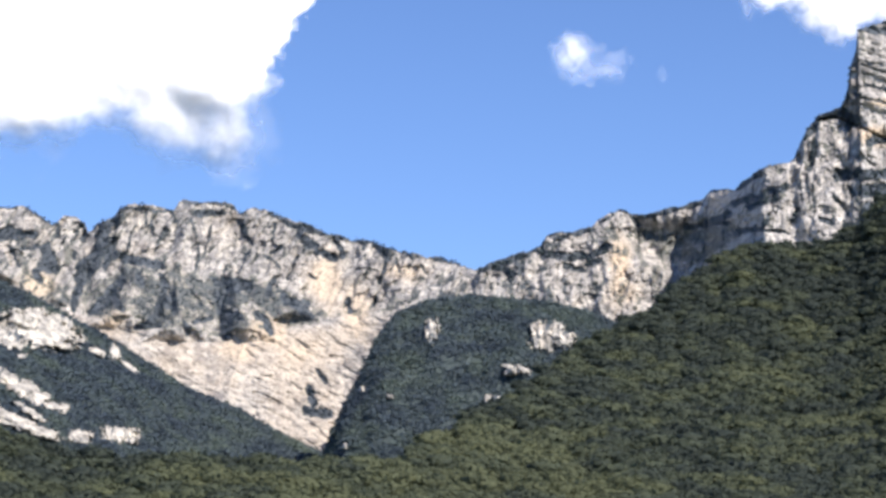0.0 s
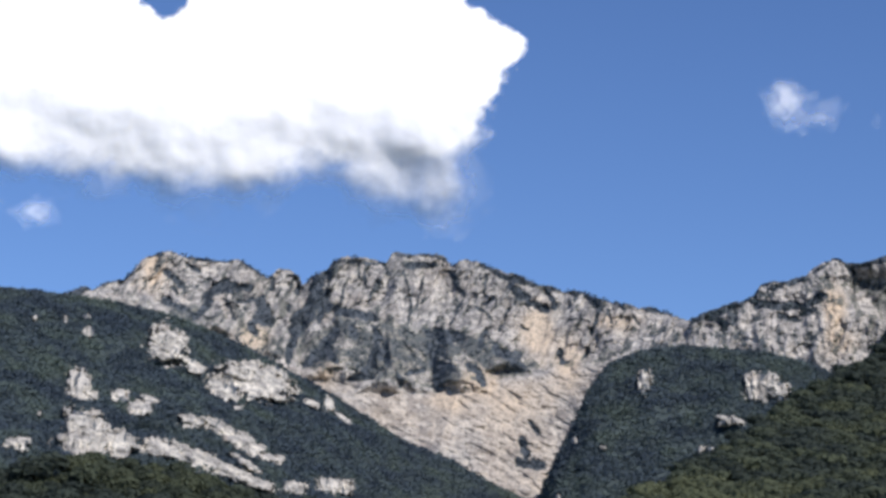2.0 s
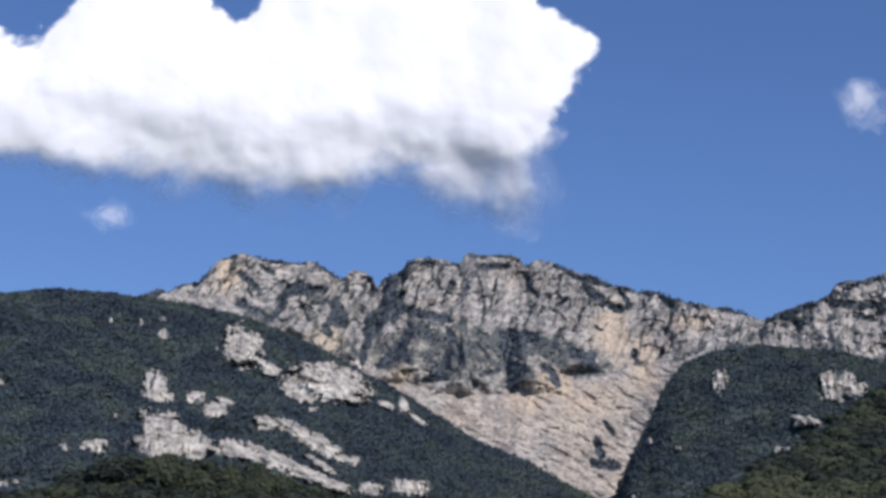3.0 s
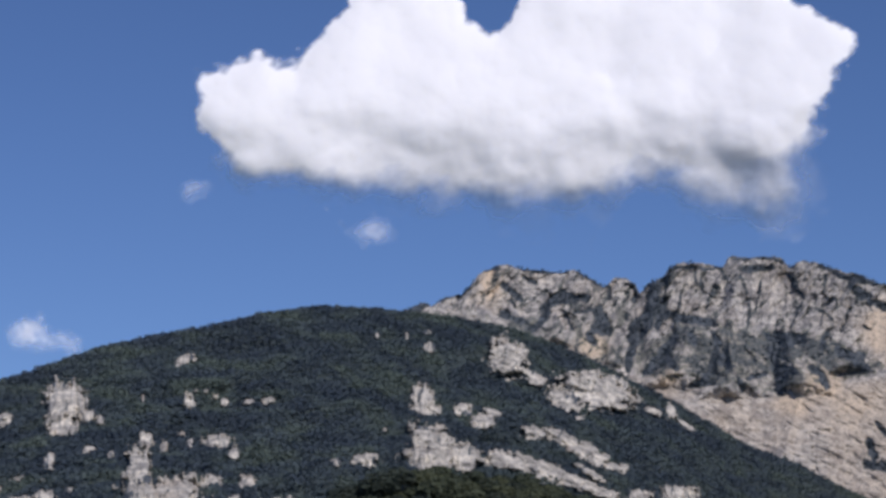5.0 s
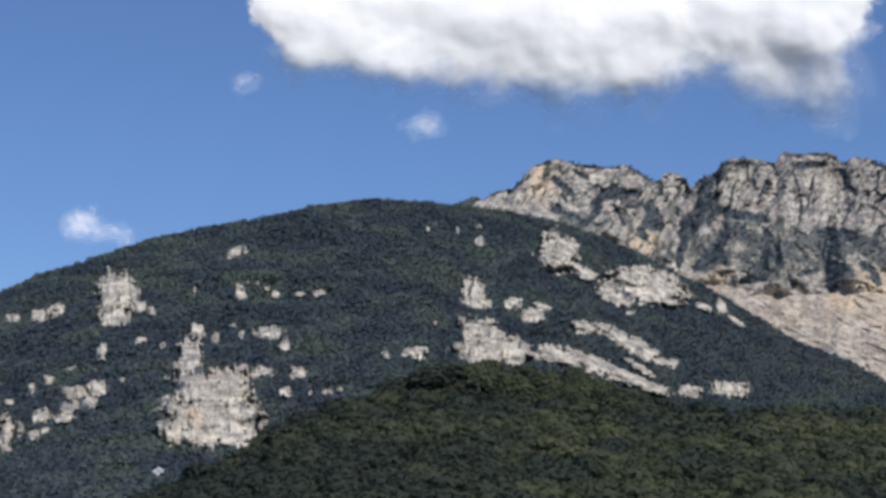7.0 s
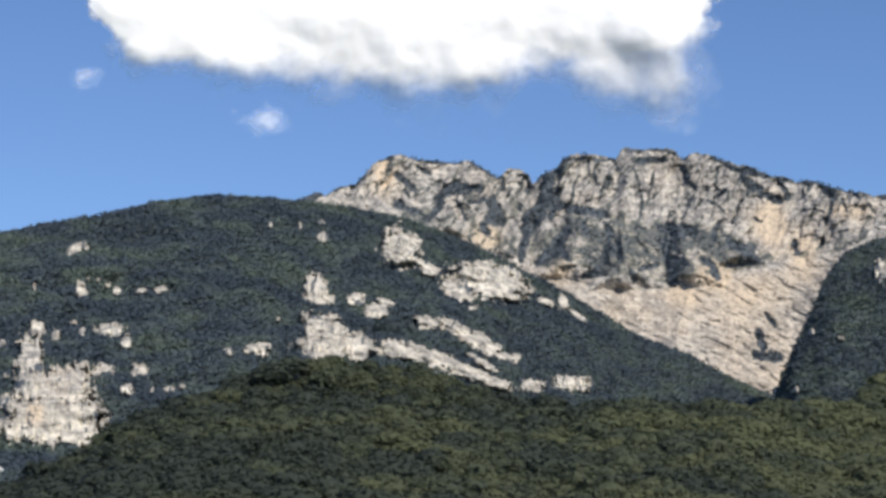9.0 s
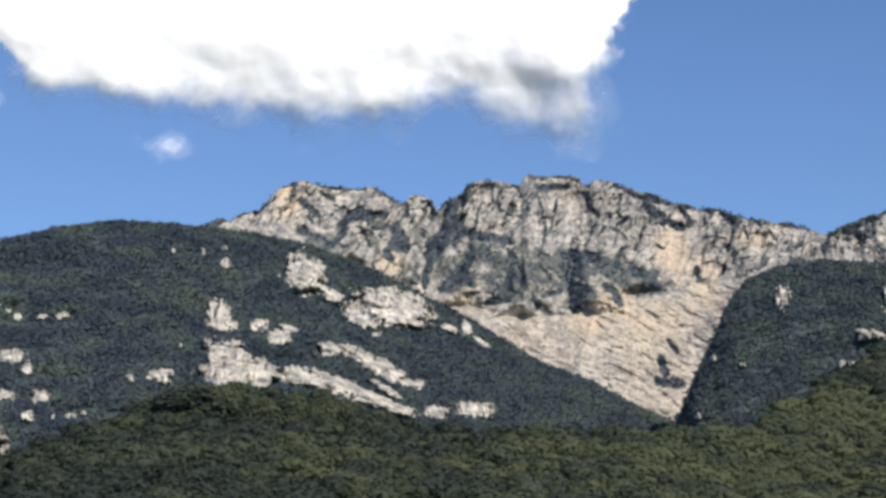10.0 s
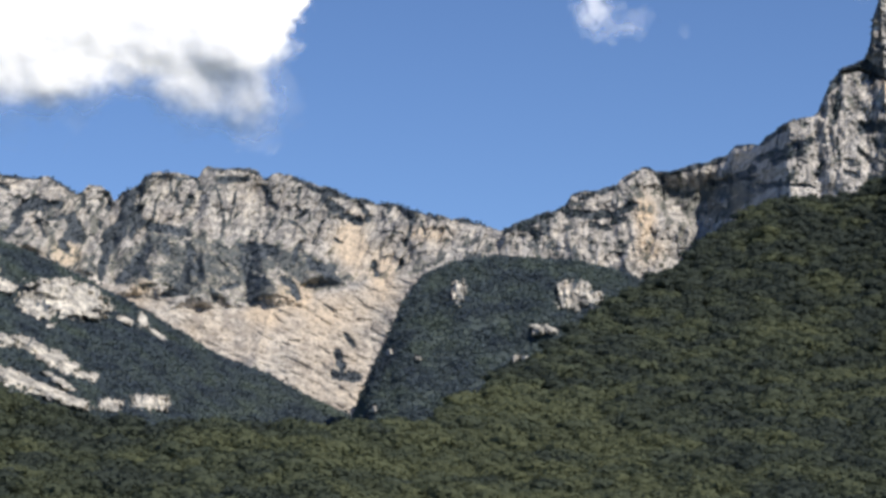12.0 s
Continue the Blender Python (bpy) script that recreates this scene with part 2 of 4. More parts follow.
# ---- mountain surfaces ----
class Slope:
    """A mountainside given by heading and elevation: a crest line, and the plan distance of its crest and foot."""

    def __init__(self, crest, far, near, foot=0.0, bulge=1.0, roughness=0.0, seed=1):
        self.crest, self.far, self.near = curve_of(crest), curve_of(far), curve_of(near)
        self.foot, self.bulge, self.roughness, self.seed, self.wander, self.ripple = foot, bulge, roughness, seed, 0.0, 0.0

    def distance(self, az, el):
        top = self.crest(az)
        s = np.clip((el - self.foot) / np.maximum(top - self.foot, 0.05), 0, 1)
        at = az
        if self.wander:
            at = az + self.wander * (fbm(az / 1.1, el / 0.7, 0, self.seed + 50, 4, 0.6) - 0.5)
        d = self.near(at) + (self.far(at) - self.near(at)) * s ** self.bulge
        if self.roughness:
            x, z = np.radians(az) * d, d * np.tan(np.radians(el))
            d = d - self.roughness * (fbm(x / 160, z / 90, 0, self.seed, 4) - 0.5) * smooth(0.0, 0.15, 1.02 - s)
            if self.ripple:
                d = d - self.ripple * (fbm((x - 0.3 * z) / 62, z / 40, 4, self.seed + 20, 3, 0.6) - 0.5) * smooth(0.0, 0.1, 1.0 - s)
        return d

    def point(self, az, el):
        return place(az, el, self.distance(az, el))

    def sheet(self, az, rows, carve=None, low=None, jag=None):
        """Rows of points from the foot over the crest down the back, with the elevation and share of height of the front rows."""
        top = self.crest(az) + (jag if jag is not None else 0)
        low = self.foot if low is None else low
        s = np.linspace(0, 1, rows)[:, None]
        el = low + (top[None] - low) * s
        azg = np.broadcast_to(az[None], el.shape)
        d = self.distance(azg, el)
        if carve is not None:
            d = d - carve(azg, el, d)
        front = place(azg, el, d)
        fall = np.linspace(0.06, 1, 10)[:, None]
        zc = front[-1, :, 2][None]
        back_d = d[-1][None] + fall * np.maximum(zc * 1.3, 60)
        back_z = zc * (1 - fall) ** 1.0 * np.where(fall < 0.1, 1.03, 1.0)
        back = place(np.broadcast_to(az[None], back_d.shape), 0 * back_d, back_d)
        back[..., 2] = back_z
        out = [front, back]
        if low > 0.3:
            shelf = np.linspace(0, 1, 6)[:-1, None]
            z0 = front[0, :, 2][None]
            dd = d[0][None] - (1 - shelf) * z0 * 0.15
            skirt = place(np.broadcast_to(az[None], dd.shape), 0 * dd, dd)
            skirt[..., 2] = z0 * shelf - 2 * (1 - shelf)
            out.insert(0, skirt)
        else:
            out[0][0, :, 2] = -3
        verts = np.concatenate(out, 0)
        return verts, azg, el, d, (len(out[0]) if low > 0.3 else 0)


def spread(values, rows, lead, fill=0.0):
    """An attribute of the front rows, carried over the sheet's other rows."""
    a = np.full((rows, values.shape[1]), fill)
    a[lead:lead + len(values)] = values
    return a


# ---- trees ----
def icosphere(level):
    bm = bmesh.new()
    bmesh.ops.create_icosphere(bm, subdivisions=level, radius=1)
    v = np.array([x.co for x in bm.verts])
    f = np.array([[x.index for x in q.verts] for q in bm.faces])
    bm.free()
    return v, f


BALLS = {1: icosphere(1)}


def crown(rng, leaves, core=0.6, wide=0.54, tall=0.36, middle=0.54, leaf=0.17, tousle=0.5):
    """A broadleaf crown of unit height: sprays of leaves in an uneven shell of lobes, over a small dense core."""
    cv, cf = BALLS[1]
    lump = vnoise(cv[:, 0] * 1.6 + rng.random() * 50, cv[:, 1] * 1.6, cv[:, 2] * 1.6) + 0.6 * vnoise(cv[:, 0] * 3.5, cv[:, 1] * 3.5, cv[:, 2] * 3.5 + rng.random() * 50) - 0.8
    v = cv * (1 + 0.75 * lump)[:, None] * (wide * core, wide * core, tall * core) + (0, 0, middle)
    if not core:
        v, cf = v[:0], cf[:0]
    lobes = rng.normal(size=(6, 3)) * (1, 1, 0.6)
    lobes /= np.linalg.norm(lobes, axis=1)[:, None]
    n = rng.normal(size=(leaves, 3))
    n[:, 2] = np.abs(n[:, 2]) - 0.45
    n /= np.linalg.norm(n, axis=1)[:, None]
    reach = 0.72 + 0.3 * np.max(n @ lobes.T, axis=1) + rng.uniform(-0.16, 0.1, leaves)
    middle_of = n * reach[:, None] * (wide, wide, tall) + (0, 0, middle)
    out = n * 0.7 + (0, 0, 0.6) + rng.normal(0, tousle, (leaves, 3))
    out /= np.linalg.norm(out, axis=1)[:, None]
    a = np.cross(out, rng.normal(size=(leaves, 3)))
    a /= np.linalg.norm(a, axis=1)[:, None]
    b = np.cross(out, a)
    size = leaf * rng.uniform(0.6, 1.25, (leaves, 1))
    tips = [middle_of + size * (a * math.cos(q) + b * math.sin(q)) * rng.uniform(0.75, 1.15, (leaves, 1)) for q in (0, 2.09, 4.19)]
    lv = np.stack(tips, 1).reshape(-1, 3)
    lf = np.arange(leaves * 3).reshape(-1, 3) + len(v)
    return np.concatenate([v, lv]), np.concatenate([cf, lf])


def spruce(rng, tiers=4, sides=7):
    vs, fs, count = [], [], 0
    for k in range(tiers):
        z0, r = 0.08 + 0.72 * k / tiers, 0.2 * (1 - k / (tiers + 0.6))
        ring = [(r * rng.uniform(0.7, 1.2) * math.cos(6.283 * q / sides), r * rng.uniform(0.7, 1.2) * math.sin(6.283 * q / sides), z0 + rng.uniform(-0.03, 0.03)) for q in range(sides)]
        vs += ring + [(0, 0, min(1.0, z0 + 0.42))]
        fs += [(count + q, count + (q + 1) % sides, count + sides) for q in range(sides)]
        count += sides + 1
    return np.array(vs), np.array(fs)


def plant(points, sizes, variants, rng, tints, squash=(0.85, 1.25)):
    """Many trees joined into one set of vertices and triangles."""
    which = rng.integers(0, len(variants), len(points))
    allv, allf, allt, base = [], [], [], 0
    for k, (v, f) in enumerate(variants):
        idx = np.flatnonzero(which == k)
        if not len(idx):
            continue
        a = rng.uniform(0, 6.283, len(idx))
        ca, sa = np.cos(a)[:, None], np.sin(a)[:, None]
        w = (sizes[idx] * rng.uniform(*squash, len(idx)))[:, None]
        x = (v[None, :, 0] * ca - v[None, :, 1] * sa) * w
        y = (v[None, :, 0] * sa + v[None, :, 1] * ca) * w
        z = v[None, :, 2] * sizes[idx][:, None]
        p = np.stack([x, y, z], -1) + points[idx][:, None]
        allv.append(p.reshape(-1, 3))
        allf.append((f[None] + (base + np.arange(len(idx)) * len(v))[:, None, None]).reshape(-1, 3))
        allt.append(np.repeat(tints[idx], len(v)))
        base += len(idx) * len(v)
    return np.concatenate(allv), np.concatenate(allf), np.concatenate(allt)


RNG = np.random.default_rng(11)
NEAR_CROWNS = [crown(RNG, 120, 0.84, wide=0.68, tall=0.38, middle=0.56, leaf=0.12, tousle=0.5) for _ in range(10)]
MID_CROWNS = [crown(RNG, 72, 0.84, wide=0.68, tall=0.38, middle=0.56, leaf=0.15, tousle=0.5) for _ in range(10)]
FAR_CROWNS = [crown(RNG, 15, 0.0, wide=0.66, tall=0.4, middle=0.55, leaf=0.36, tousle=0.45) for _ in range(12)]
SHRUBS = [crown(RNG, 20, wide=0.55, tall=0.45, middle=0.4, leaf=0.3) for _ in range(8)]



def sow(slope, az0, az1, gap, low, rng, skip=None, top_margin=0.0):
    """Tree places on a slope, about gap metres apart on plan, where skip allows."""
    da = np.degrees(gap / float(slope.far((az0 + az1) / 2)))
    places = []
    for a in np.arange(az0, az1, da):
        top = float(slope.crest(a)) - top_margin
        if top <= low:
            continue
        fine = np.linspace(low, top, 160)
        d = slope.distance(np.full(160, a), fine)
        run = np.concatenate([[0], np.cumsum(np.abs(np.diff(d)) + 0.3 * np.abs(np.diff(fine)) * np.radians(1) * d[1:])])
        n = int(run[-1] / gap)
        at = (np.arange(n) + rng.uniform(0, 1, n)) * gap
        e = np.interp(at, run, fine)
        places.append(np.stack([a + rng.uniform(-0.5, 0.5, n) * da, e], -1))
    p = np.concatenate(places)
    p = p[p[:, 1] < slope.crest(p[:, 0]) - top_margin]
    if skip is not None:
        p = p[~skip(p[:, 0], p[:, 1])]
    return p


# ---- outcrops ----
class Outcrop:
    def __init__(self, az, el, w, h, dip=0.0, seed=0, blocky=3.0):
        self.az, self.el, self.w, self.h, self.dip, self.seed, self.blocky = az, el, w, h, dip, seed, blocky

    def mask(self, az, el):
        x, y = az - self.az, el - self.el
        c, s = math.cos(radians(self.dip)), math.sin(radians(self.dip))
        u, v = (x * c - y * s) / self.w, (x * s + y * c) / self.h
        r = (np.abs(u) ** self.blocky + np.abs(v) ** self.blocky) ** (1 / self.blocky)
        fine = min(1.0, 0.3 + 1.6 * min(self.w, self.h))
        n = fbm(x / (0.34 * fine) + 7 * self.seed, y / (0.26 * fine), 0.5, 40 + self.seed, 4, 0.65)
        p, q = (x * c - y * s, x * s + y * c) if self.dip > 0 else (x, y)
        gaps = fbm(p / (0.1 * fine) + 3 * self.seed, q / (0.42 * fine), 1.5, 60 + self.seed, 3, 0.6)
        m = 1.02 + 0.18 * smooth(0.1, 0.35, min(self.w, self.h)) - r + 0.75 * (n - 0.5) + (0.45 if self.w > 0.6 else 1.0 if self.dip <= 0 else 0.55) * (gaps - 0.5)
        for wide, high, k in ((0.17, 0.26, 0.24), (0.07, 0.12, 0.22)):
            m = m + k * (blocks(p / wide + self.seed, q / (high * (1 if self.dip <= 0 else 0.6)), 140 + self.seed)[1] - 0.5)
        return m


def outcrop_mesh(slope, o, step=0.022):
    az = np.arange(o.az - 1.6 * o.w - 0.1, o.az + 1.6 * o.w + 0.1, step)
    el = np.arange(o.el - 1.6 * o.h - 0.1, o.el + 1.6 * o.h + 0.1, step)
    azg, elg = np.meshgrid(az, el)
    top = slope.crest(azg) - 0.1
    m = np.minimum(o.mask(azg, elg), (top - elg) * 3)
    d = slope.distance(azg, np.minimum(elg, top))
    far = float(slope.distance(np.array([o.az]), np.array([o.el]))[0])
    x, z = np.radians(azg - o.az) * far, np.radians(elg - o.el) * far
    tilt = max(o.dip, 0)
    c, s = math.cos(radians(tilt)), math.sin(radians(tilt))
    bx, bz = x * c - z * s, x * s + z * c
    base = float(slope.distance(np.array([o.az]), np.array([o.el - o.h]))[0])
    stand = np.clip(0.4 * (d - base), -10, 55)
    deep = min(34.0, 0.3 * d.mean() * radians(min(o.w, o.h)) + 5)
    joint_out, _ = jointed(bx, bz, 13, 14 if o.dip > 0 else 34, o.seed + 9)
    jut = np.where(m > 0, deep * np.clip(m, 0, 0.9) ** 0.55 + stand * smooth(0, 0.3, m), m * 30)
    jut = jut + smooth(0, 0.3, m) * ((24 if o.dip <= 0 else 11) * (ridged(bx / 21, bz / 70, 0.3, o.seed + 5, 2) - 0.55) + (0 if o.dip <= 0 else 14) * (ridged(bx / 90, bz / 15, 0.7, o.seed + 6, 2) - 0.5) + 11 * joint_out + (13 if o.dip <= 0 else 9) * (ridged(bx / (9 if o.dip <= 0 else 55), bz / (42 if o.dip <= 0 else 7), 0.9, o.seed + 7, 2) - 0.5) + 2.4 * (fbm(bx / 4, bz / 3, 0, o.seed) - 0.5))
    verts = place(azg, elg, d - jut)
    keep = m > -0.12
    if not keep.any():
        return None
    f = grid_faces(len(el), len(az), keep)
    veg = smooth(0.2, -0.05, m) * 0.4 + np.maximum(0.85 * smooth(0.67, 0.75, fbm(bx / 24, bz / (9 if o.dip else 22), 2.0, o.seed + 3, 5, 0.66)), 0.75 * smooth(0.68, 0.74, fbm(bx / 7, bz / 18, 6.0, o.seed + 4, 3)))
    warm = 0.35 * smooth(0.56, 0.72, fbm(x / 26, z / 40, 4.0, o.seed)) - 0.12 + 0.75 * np.exp(-((azg + 21.45) / 0.3) ** 2 - ((elg - 4.45) / 0.4) ** 2)
    v, f, at = compact(verts.reshape(-1, 3), f, {"veg": veg, "warm": warm})
    return mesh_of("rock_outcrop", v, f, at)


def forest(parent, slope, spots, sizes, variants, rng, leaves, label, patch=120.0, bright=0.0, name="forest", offset=-2.2):
    p = slope.point(spots[:, 0], spots[:, 1])
    p[:, 2] += offset
    tint = 0.42 + bright + 1.9 * (fbm(p[:, 0] / patch, p[:, 1] / patch, p[:, 2] / patch, 77, 3, 0.5) - 0.5) + 0.6 * (fbm(p[:, 0] / 4 / patch, p[:, 1] / 4 / patch, p[:, 2] / 3 / patch, 78, 2) - 0.5) + rng.normal(0, 0.1, len(p))
    v, f, t = plant(p, sizes, variants, rng, np.clip(tint, 0, 1))
    ob = part(name, mesh_of(name, v, f, {"tint": t}), leaves, parent, label)
    return tagged(ob, kind="stuff")


def strokes(az, el, lines, seed, fray=1.05):
    """How strongly a place belongs to a set of frayed bands; lines: both ends and the half width, in degrees."""
    az, el = np.asarray(az, float), np.asarray(el, float)
    best = np.full(az.shape, -2.0)
    wa = az + 0.15 * (fbm(az / 0.25, el / 0.25, 2, seed + 5, 4, 0.65) - 0.5)
    we = el + 0.15 * (fbm(az / 0.25, el / 0.25, 6, seed + 6, 4, 0.65) - 0.5)
    for a0, e0, a1, e1, w in lines:
        u, v = a1 - a0, e1 - e0
        t = np.clip(((wa - a0) * u + (we - e0) * v) / (u * u + v * v + 1e-9), 0, 1)
        best = np.maximum(best, 1 - np.hypot(wa - a0 - t * u, we - e0 - t * v) / (1.25 * w))
    broken = fbm(az / 0.16, el / 0.16, 0, seed, 5, 0.7)
    return smooth(-0.05, 0.45, np.minimum(best, 0.7) + fray * (broken - 0.5))


def wedges(az, el, corners, seed):
    """How strongly a place lies inside one of the three-cornered patches, with frayed edges."""
    wa = az + 0.16 * (fbm(az / 0.2, el / 0.2, 2, seed + 5, 4, 0.65) - 0.5)
    we = el + 0.16 * (fbm(az / 0.2, el / 0.2, 6, seed + 6, 4, 0.65) - 0.5)
    best = np.full(np.shape(az), -2.0)
    for c in corners:
        p = [np.array(c[k:k + 2]) for k in (0, 2, 4)]
        turn = np.sign((p[1][0] - p[0][0]) * (p[2][1] - p[0][1]) - (p[1][1] - p[0][1]) * (p[2][0] - p[0][0]))
        inside = 9.0
        for k in range(3):
            a, b = p[k], p[(k + 1) % 3]
            inside = np.minimum(inside, turn * ((b[0] - a[0]) * (we - a[1]) - (b[1] - a[1]) * (wa - a[0])) / np.hypot(*(b - a)))
        best = np.maximum(best, inside)
    return smooth(-0.06, 0.08, np.minimum(best, 0.1) + 0.3 * (fbm(az / 0.14, el / 0.14, 0, seed, 4, 0.65) - 0.5))


# ---- far limestone wall ----
WALL_CREST_WEST = [(-21.6, 7.39), (-18.96, 8.55), (-17.06, 9.14), (-15.68, 9.7), (-14.84, 9.87), (-14.42, 10.03), (-14.28, 9.92), (-14, 10.11), (-13.51, 10.22), (-13.23, 10.54), (-13.05, 10.78), (-12.74, 10.85), (-12.57, 10.97), (-12.31, 11), (-12.03, 10.89), (-11.74, 10.88), (-11.38, 10.81), (-11.03, 10.77), (-10.81, 10.83), (-10.6, 10.83), (-10.24, 10.62), (-9.88, 10.41), (-9.76, 10.51), (-9.66, 10.62), (-9.3, 10.58), (-9.09, 10.48), (-8.99, 10.24), (-8.9, 10.31), (-8.76, 10.49), (-8.37, 10.62)]
WALL_CREST_EAST = [(-8.22, 10.85), (-8.01, 10.96), (-7.57, 11), (-7.14, 10.9), (-6.85, 10.82), (-6.74, 11.02), (-6.65, 11.09), (-5.62, 11.08), (-5.33, 10.94), (-5.19, 10.82), (-5.05, 10.88), (-4.83, 10.92), (-4.4, 10.85), (-3.96, 10.68), (-3.39, 10.5), (-3.1, 10.42), (-2.99, 10.33), (-2.67, 10.28), (-2.32, 10.15), (-2.1, 10.2), (-1.81, 10.15), (-1.24, 9.94), (-0.81, 9.85), (-0.39, 9.73), (-0.1, 9.77), (0.11, 9.65), (0.33, 9.64), (0.64, 9.45), (2.3, 9.16)]
# wooded clefts and shelves: heading and elevation of both ends, half width
WALL_WOODS_WEST_A = [(-14.84, 9.83, -14.14, 10.06, 0.07), (-14.14, 10.06, -13.44, 10.3, 0.07), (-13.44, 10.3, -13.13, 10.78, 0.07), (-12.88, 10.81, -12.57, 10.93, 0.04), (-12.03, 10.88, -11.38, 10.78, 0.05), (-11.38, 10.78, -10.81, 10.79, 0.05), (-10.52, 10.77, -9.88, 10.39, 0.06), (-12.45, 10.48, -12.02, 10.13, 0.09), (-12.47, 9.74, -11.95, 9.56, 0.1), (-11.42, 9.85, -10.99, 10.21, 0.13), (-10.99, 10.18, -10.31, 10.12, 0.11), (-11.7, 9.33, -11.31, 9.75, 0.1), (-10.91, 9.78, -10.71, 9.36, 0.06), (-10.02, 9.76, -9.85, 9.33, 0.18), (-10.31, 9.19, -10.14, 8.99, 0.1), (-9.76, 10.46, -9.74, 10.1, 0.06), (-9.52, 9.81, -9.28, 9.61, 0.09), (-11.88, 10.65, -11.6, 10.48, 0.06), (-10.59, 9.78, -10.24, 9.85, 0.06), (-12.23, 10.06, -12.16, 9.92, 0.06)]
WALL_WOODS_WEST_B = [(-9.09, 10.28, -9.13, 10, 0.06)]
# these also paint the shade along the spurs' left edges as woods
WALL_WOODS_MIDDLE_A = [(-8.59, 10.42, -8.66, 9.78, 0.18), (-8.66, 9.78, -9.09, 9.43, 0.17), (-9.09, 9.43, -9.19, 8.79, 0.17), (-9.24, 8.79, -9.31, 8.3, 0.11), (-8.8, 10.46, -8.3, 10.49, 0.07), (-8.37, 10, -8.52, 9.36, 0.11), (-8.3, 9.67, -7.15, 9.46, 0.13), (-8.13, 9.1, -8.85, 8.25, 0.13), (-7.73, 9.21, -7.52, 8.79, 0.09), (-7.15, 9.21, -7.01, 8.95, 0.09), (-7.01, 8.95, -7.16, 8.36, 0.11), (-7.16, 8.36, -7.52, 7.93, 0.1), (-7.74, 7.91, -7.16, 7.99, 0.09), (-6.84, 8.78, -6.76, 8.28, 0.09), (-5.79, 9.08, -4.97, 8.97, 0.17), (-5.79, 8.77, -5.41, 8.6, 0.13), (-5.69, 8.7, -5.65, 8.27, 0.09), (-5.61, 8.27, -5.15, 8.19, 0.13), (-5.56, 8.13, -5.48, 7.7, 0.13), (-4.69, 8.3, -4.33, 7.83, 0.1)]
WALL_WOODS_MIDDLE_B = [(-6.52, 8.07, -6.45, 7.78, 0.1), (-6.44, 8.78, -6.13, 8.49, 0.07), (-8.31, 8.65, -8.09, 8.36, 0.09), (-6.3, 8.07, -5.87, 8.13, 0.07), (-8.01, 9.57, -7.73, 9.61, 0.11)]
WALL_WOODS_EAST_A = [(-4.07, 8.72, -3.36, 8.24, 0.13), (-4.33, 9.18, -4.43, 8.75, 0.09), (-4.12, 9.97, -4.38, 9.8, 0.07), (-4.37, 10.8, -3.82, 10.5, 0.09), (-3.82, 10.5, -3.03, 10.35, 0.09), (-3.65, 10.27, -3.33, 10.04, 0.14), (-3.19, 9.87, -2.74, 9.69, 0.1), (-2.75, 10.22, -2.54, 9.74, 0.07), (-1.7, 10.04, -1.39, 9.75, 0.11), (-1.45, 9.69, -1.61, 9.13, 0.07), (-2.1, 10.24, -2.02, 9.96, 0.07), (-1.1, 9.94, -0.79, 9.73, 0.07), (-0.24, 9.72, 0.4, 9.61, 0.07), (-2.67, 10.24, -1.81, 10.11, 0.06), (-1.81, 10.11, -0.81, 9.83, 0.06), (-2.42, 8.72, -2.34, 8.4, 0.07), (-1.7, 8.7, -1.79, 8.54, 0.06), (-1.19, 9.66, -1.11, 9.4, 0.04), (-3.38, 6.47, -3.26, 6.04, 0.1), (-3.4, 5.87, -2.88, 5.81, 0.14)]
WALL_WOODS_EAST_B = [(-3.17, 6.89, -2.95, 6.6, 0.06), (-3.72, 9.74, -3.96, 9.14, 0.04), (-0.54, 9.53, -0.4, 9.31, 0.04), (-3.41, 9.3, -3.2, 9.16, 0.04)]
WALL_JOINTS = [(-6.93, 10.77, -6.8, 10.54, 0.06), (-7.6, 10.77, -7.55, 10.46, 0.04), (-7.9, 10.29, -8.01, 9.84, 0.04), (-7.12, 10.37, -7.29, 9.81, 0.04), (-6.39, 10.59, -6.28, 10.17, 0.04), (-6.2, 10, -6.26, 9.41, 0.04), (-6.28, 10.76, -5.63, 10.81, 0.09), (-5.27, 10.61, -4.84, 10.01, 0.06), (-5.09, 10.47, -4.96, 10.1, 0.06), (-4.9, 9.87, -5.2, 9.3, 0.04), (-8.22, 10.69, -8.36, 10.27, 0.04), (-8.15, 10.86, -7, 10.8, 0.04), (-6.65, 11.02, -5.62, 11.04, 0.04), (-5.62, 11.04, -5.12, 10.78, 0.04), (-7.43, 10.56, -7.36, 10.2, 0.04), (-5.9, 10.48, -6.03, 9.77, 0.04), (-4.28, 10.57, -4.38, 10.14, 0.04), (-4.56, 9.75, -4.13, 9.46, 0.06), (-5.48, 9.48, -5.6, 9.19, 0.04)]
WALL_GRASS = [(-7.99, 9.38, -9.02, 8.57, 0.09), (-6.29, 8.99, -6.44, 8.21, 0.17), (-7.44, 8.93, -7.66, 8.22, 0.17), (-5.93, 9.06, -5.8, 8.34, 0.07), (-4.22, 8.47, -4.29, 8.25, 0.11), (-9.45, 9.78, -9.48, 9.5, 0.11), (-10.66, 9.64, -10.48, 9.22, 0.09)]
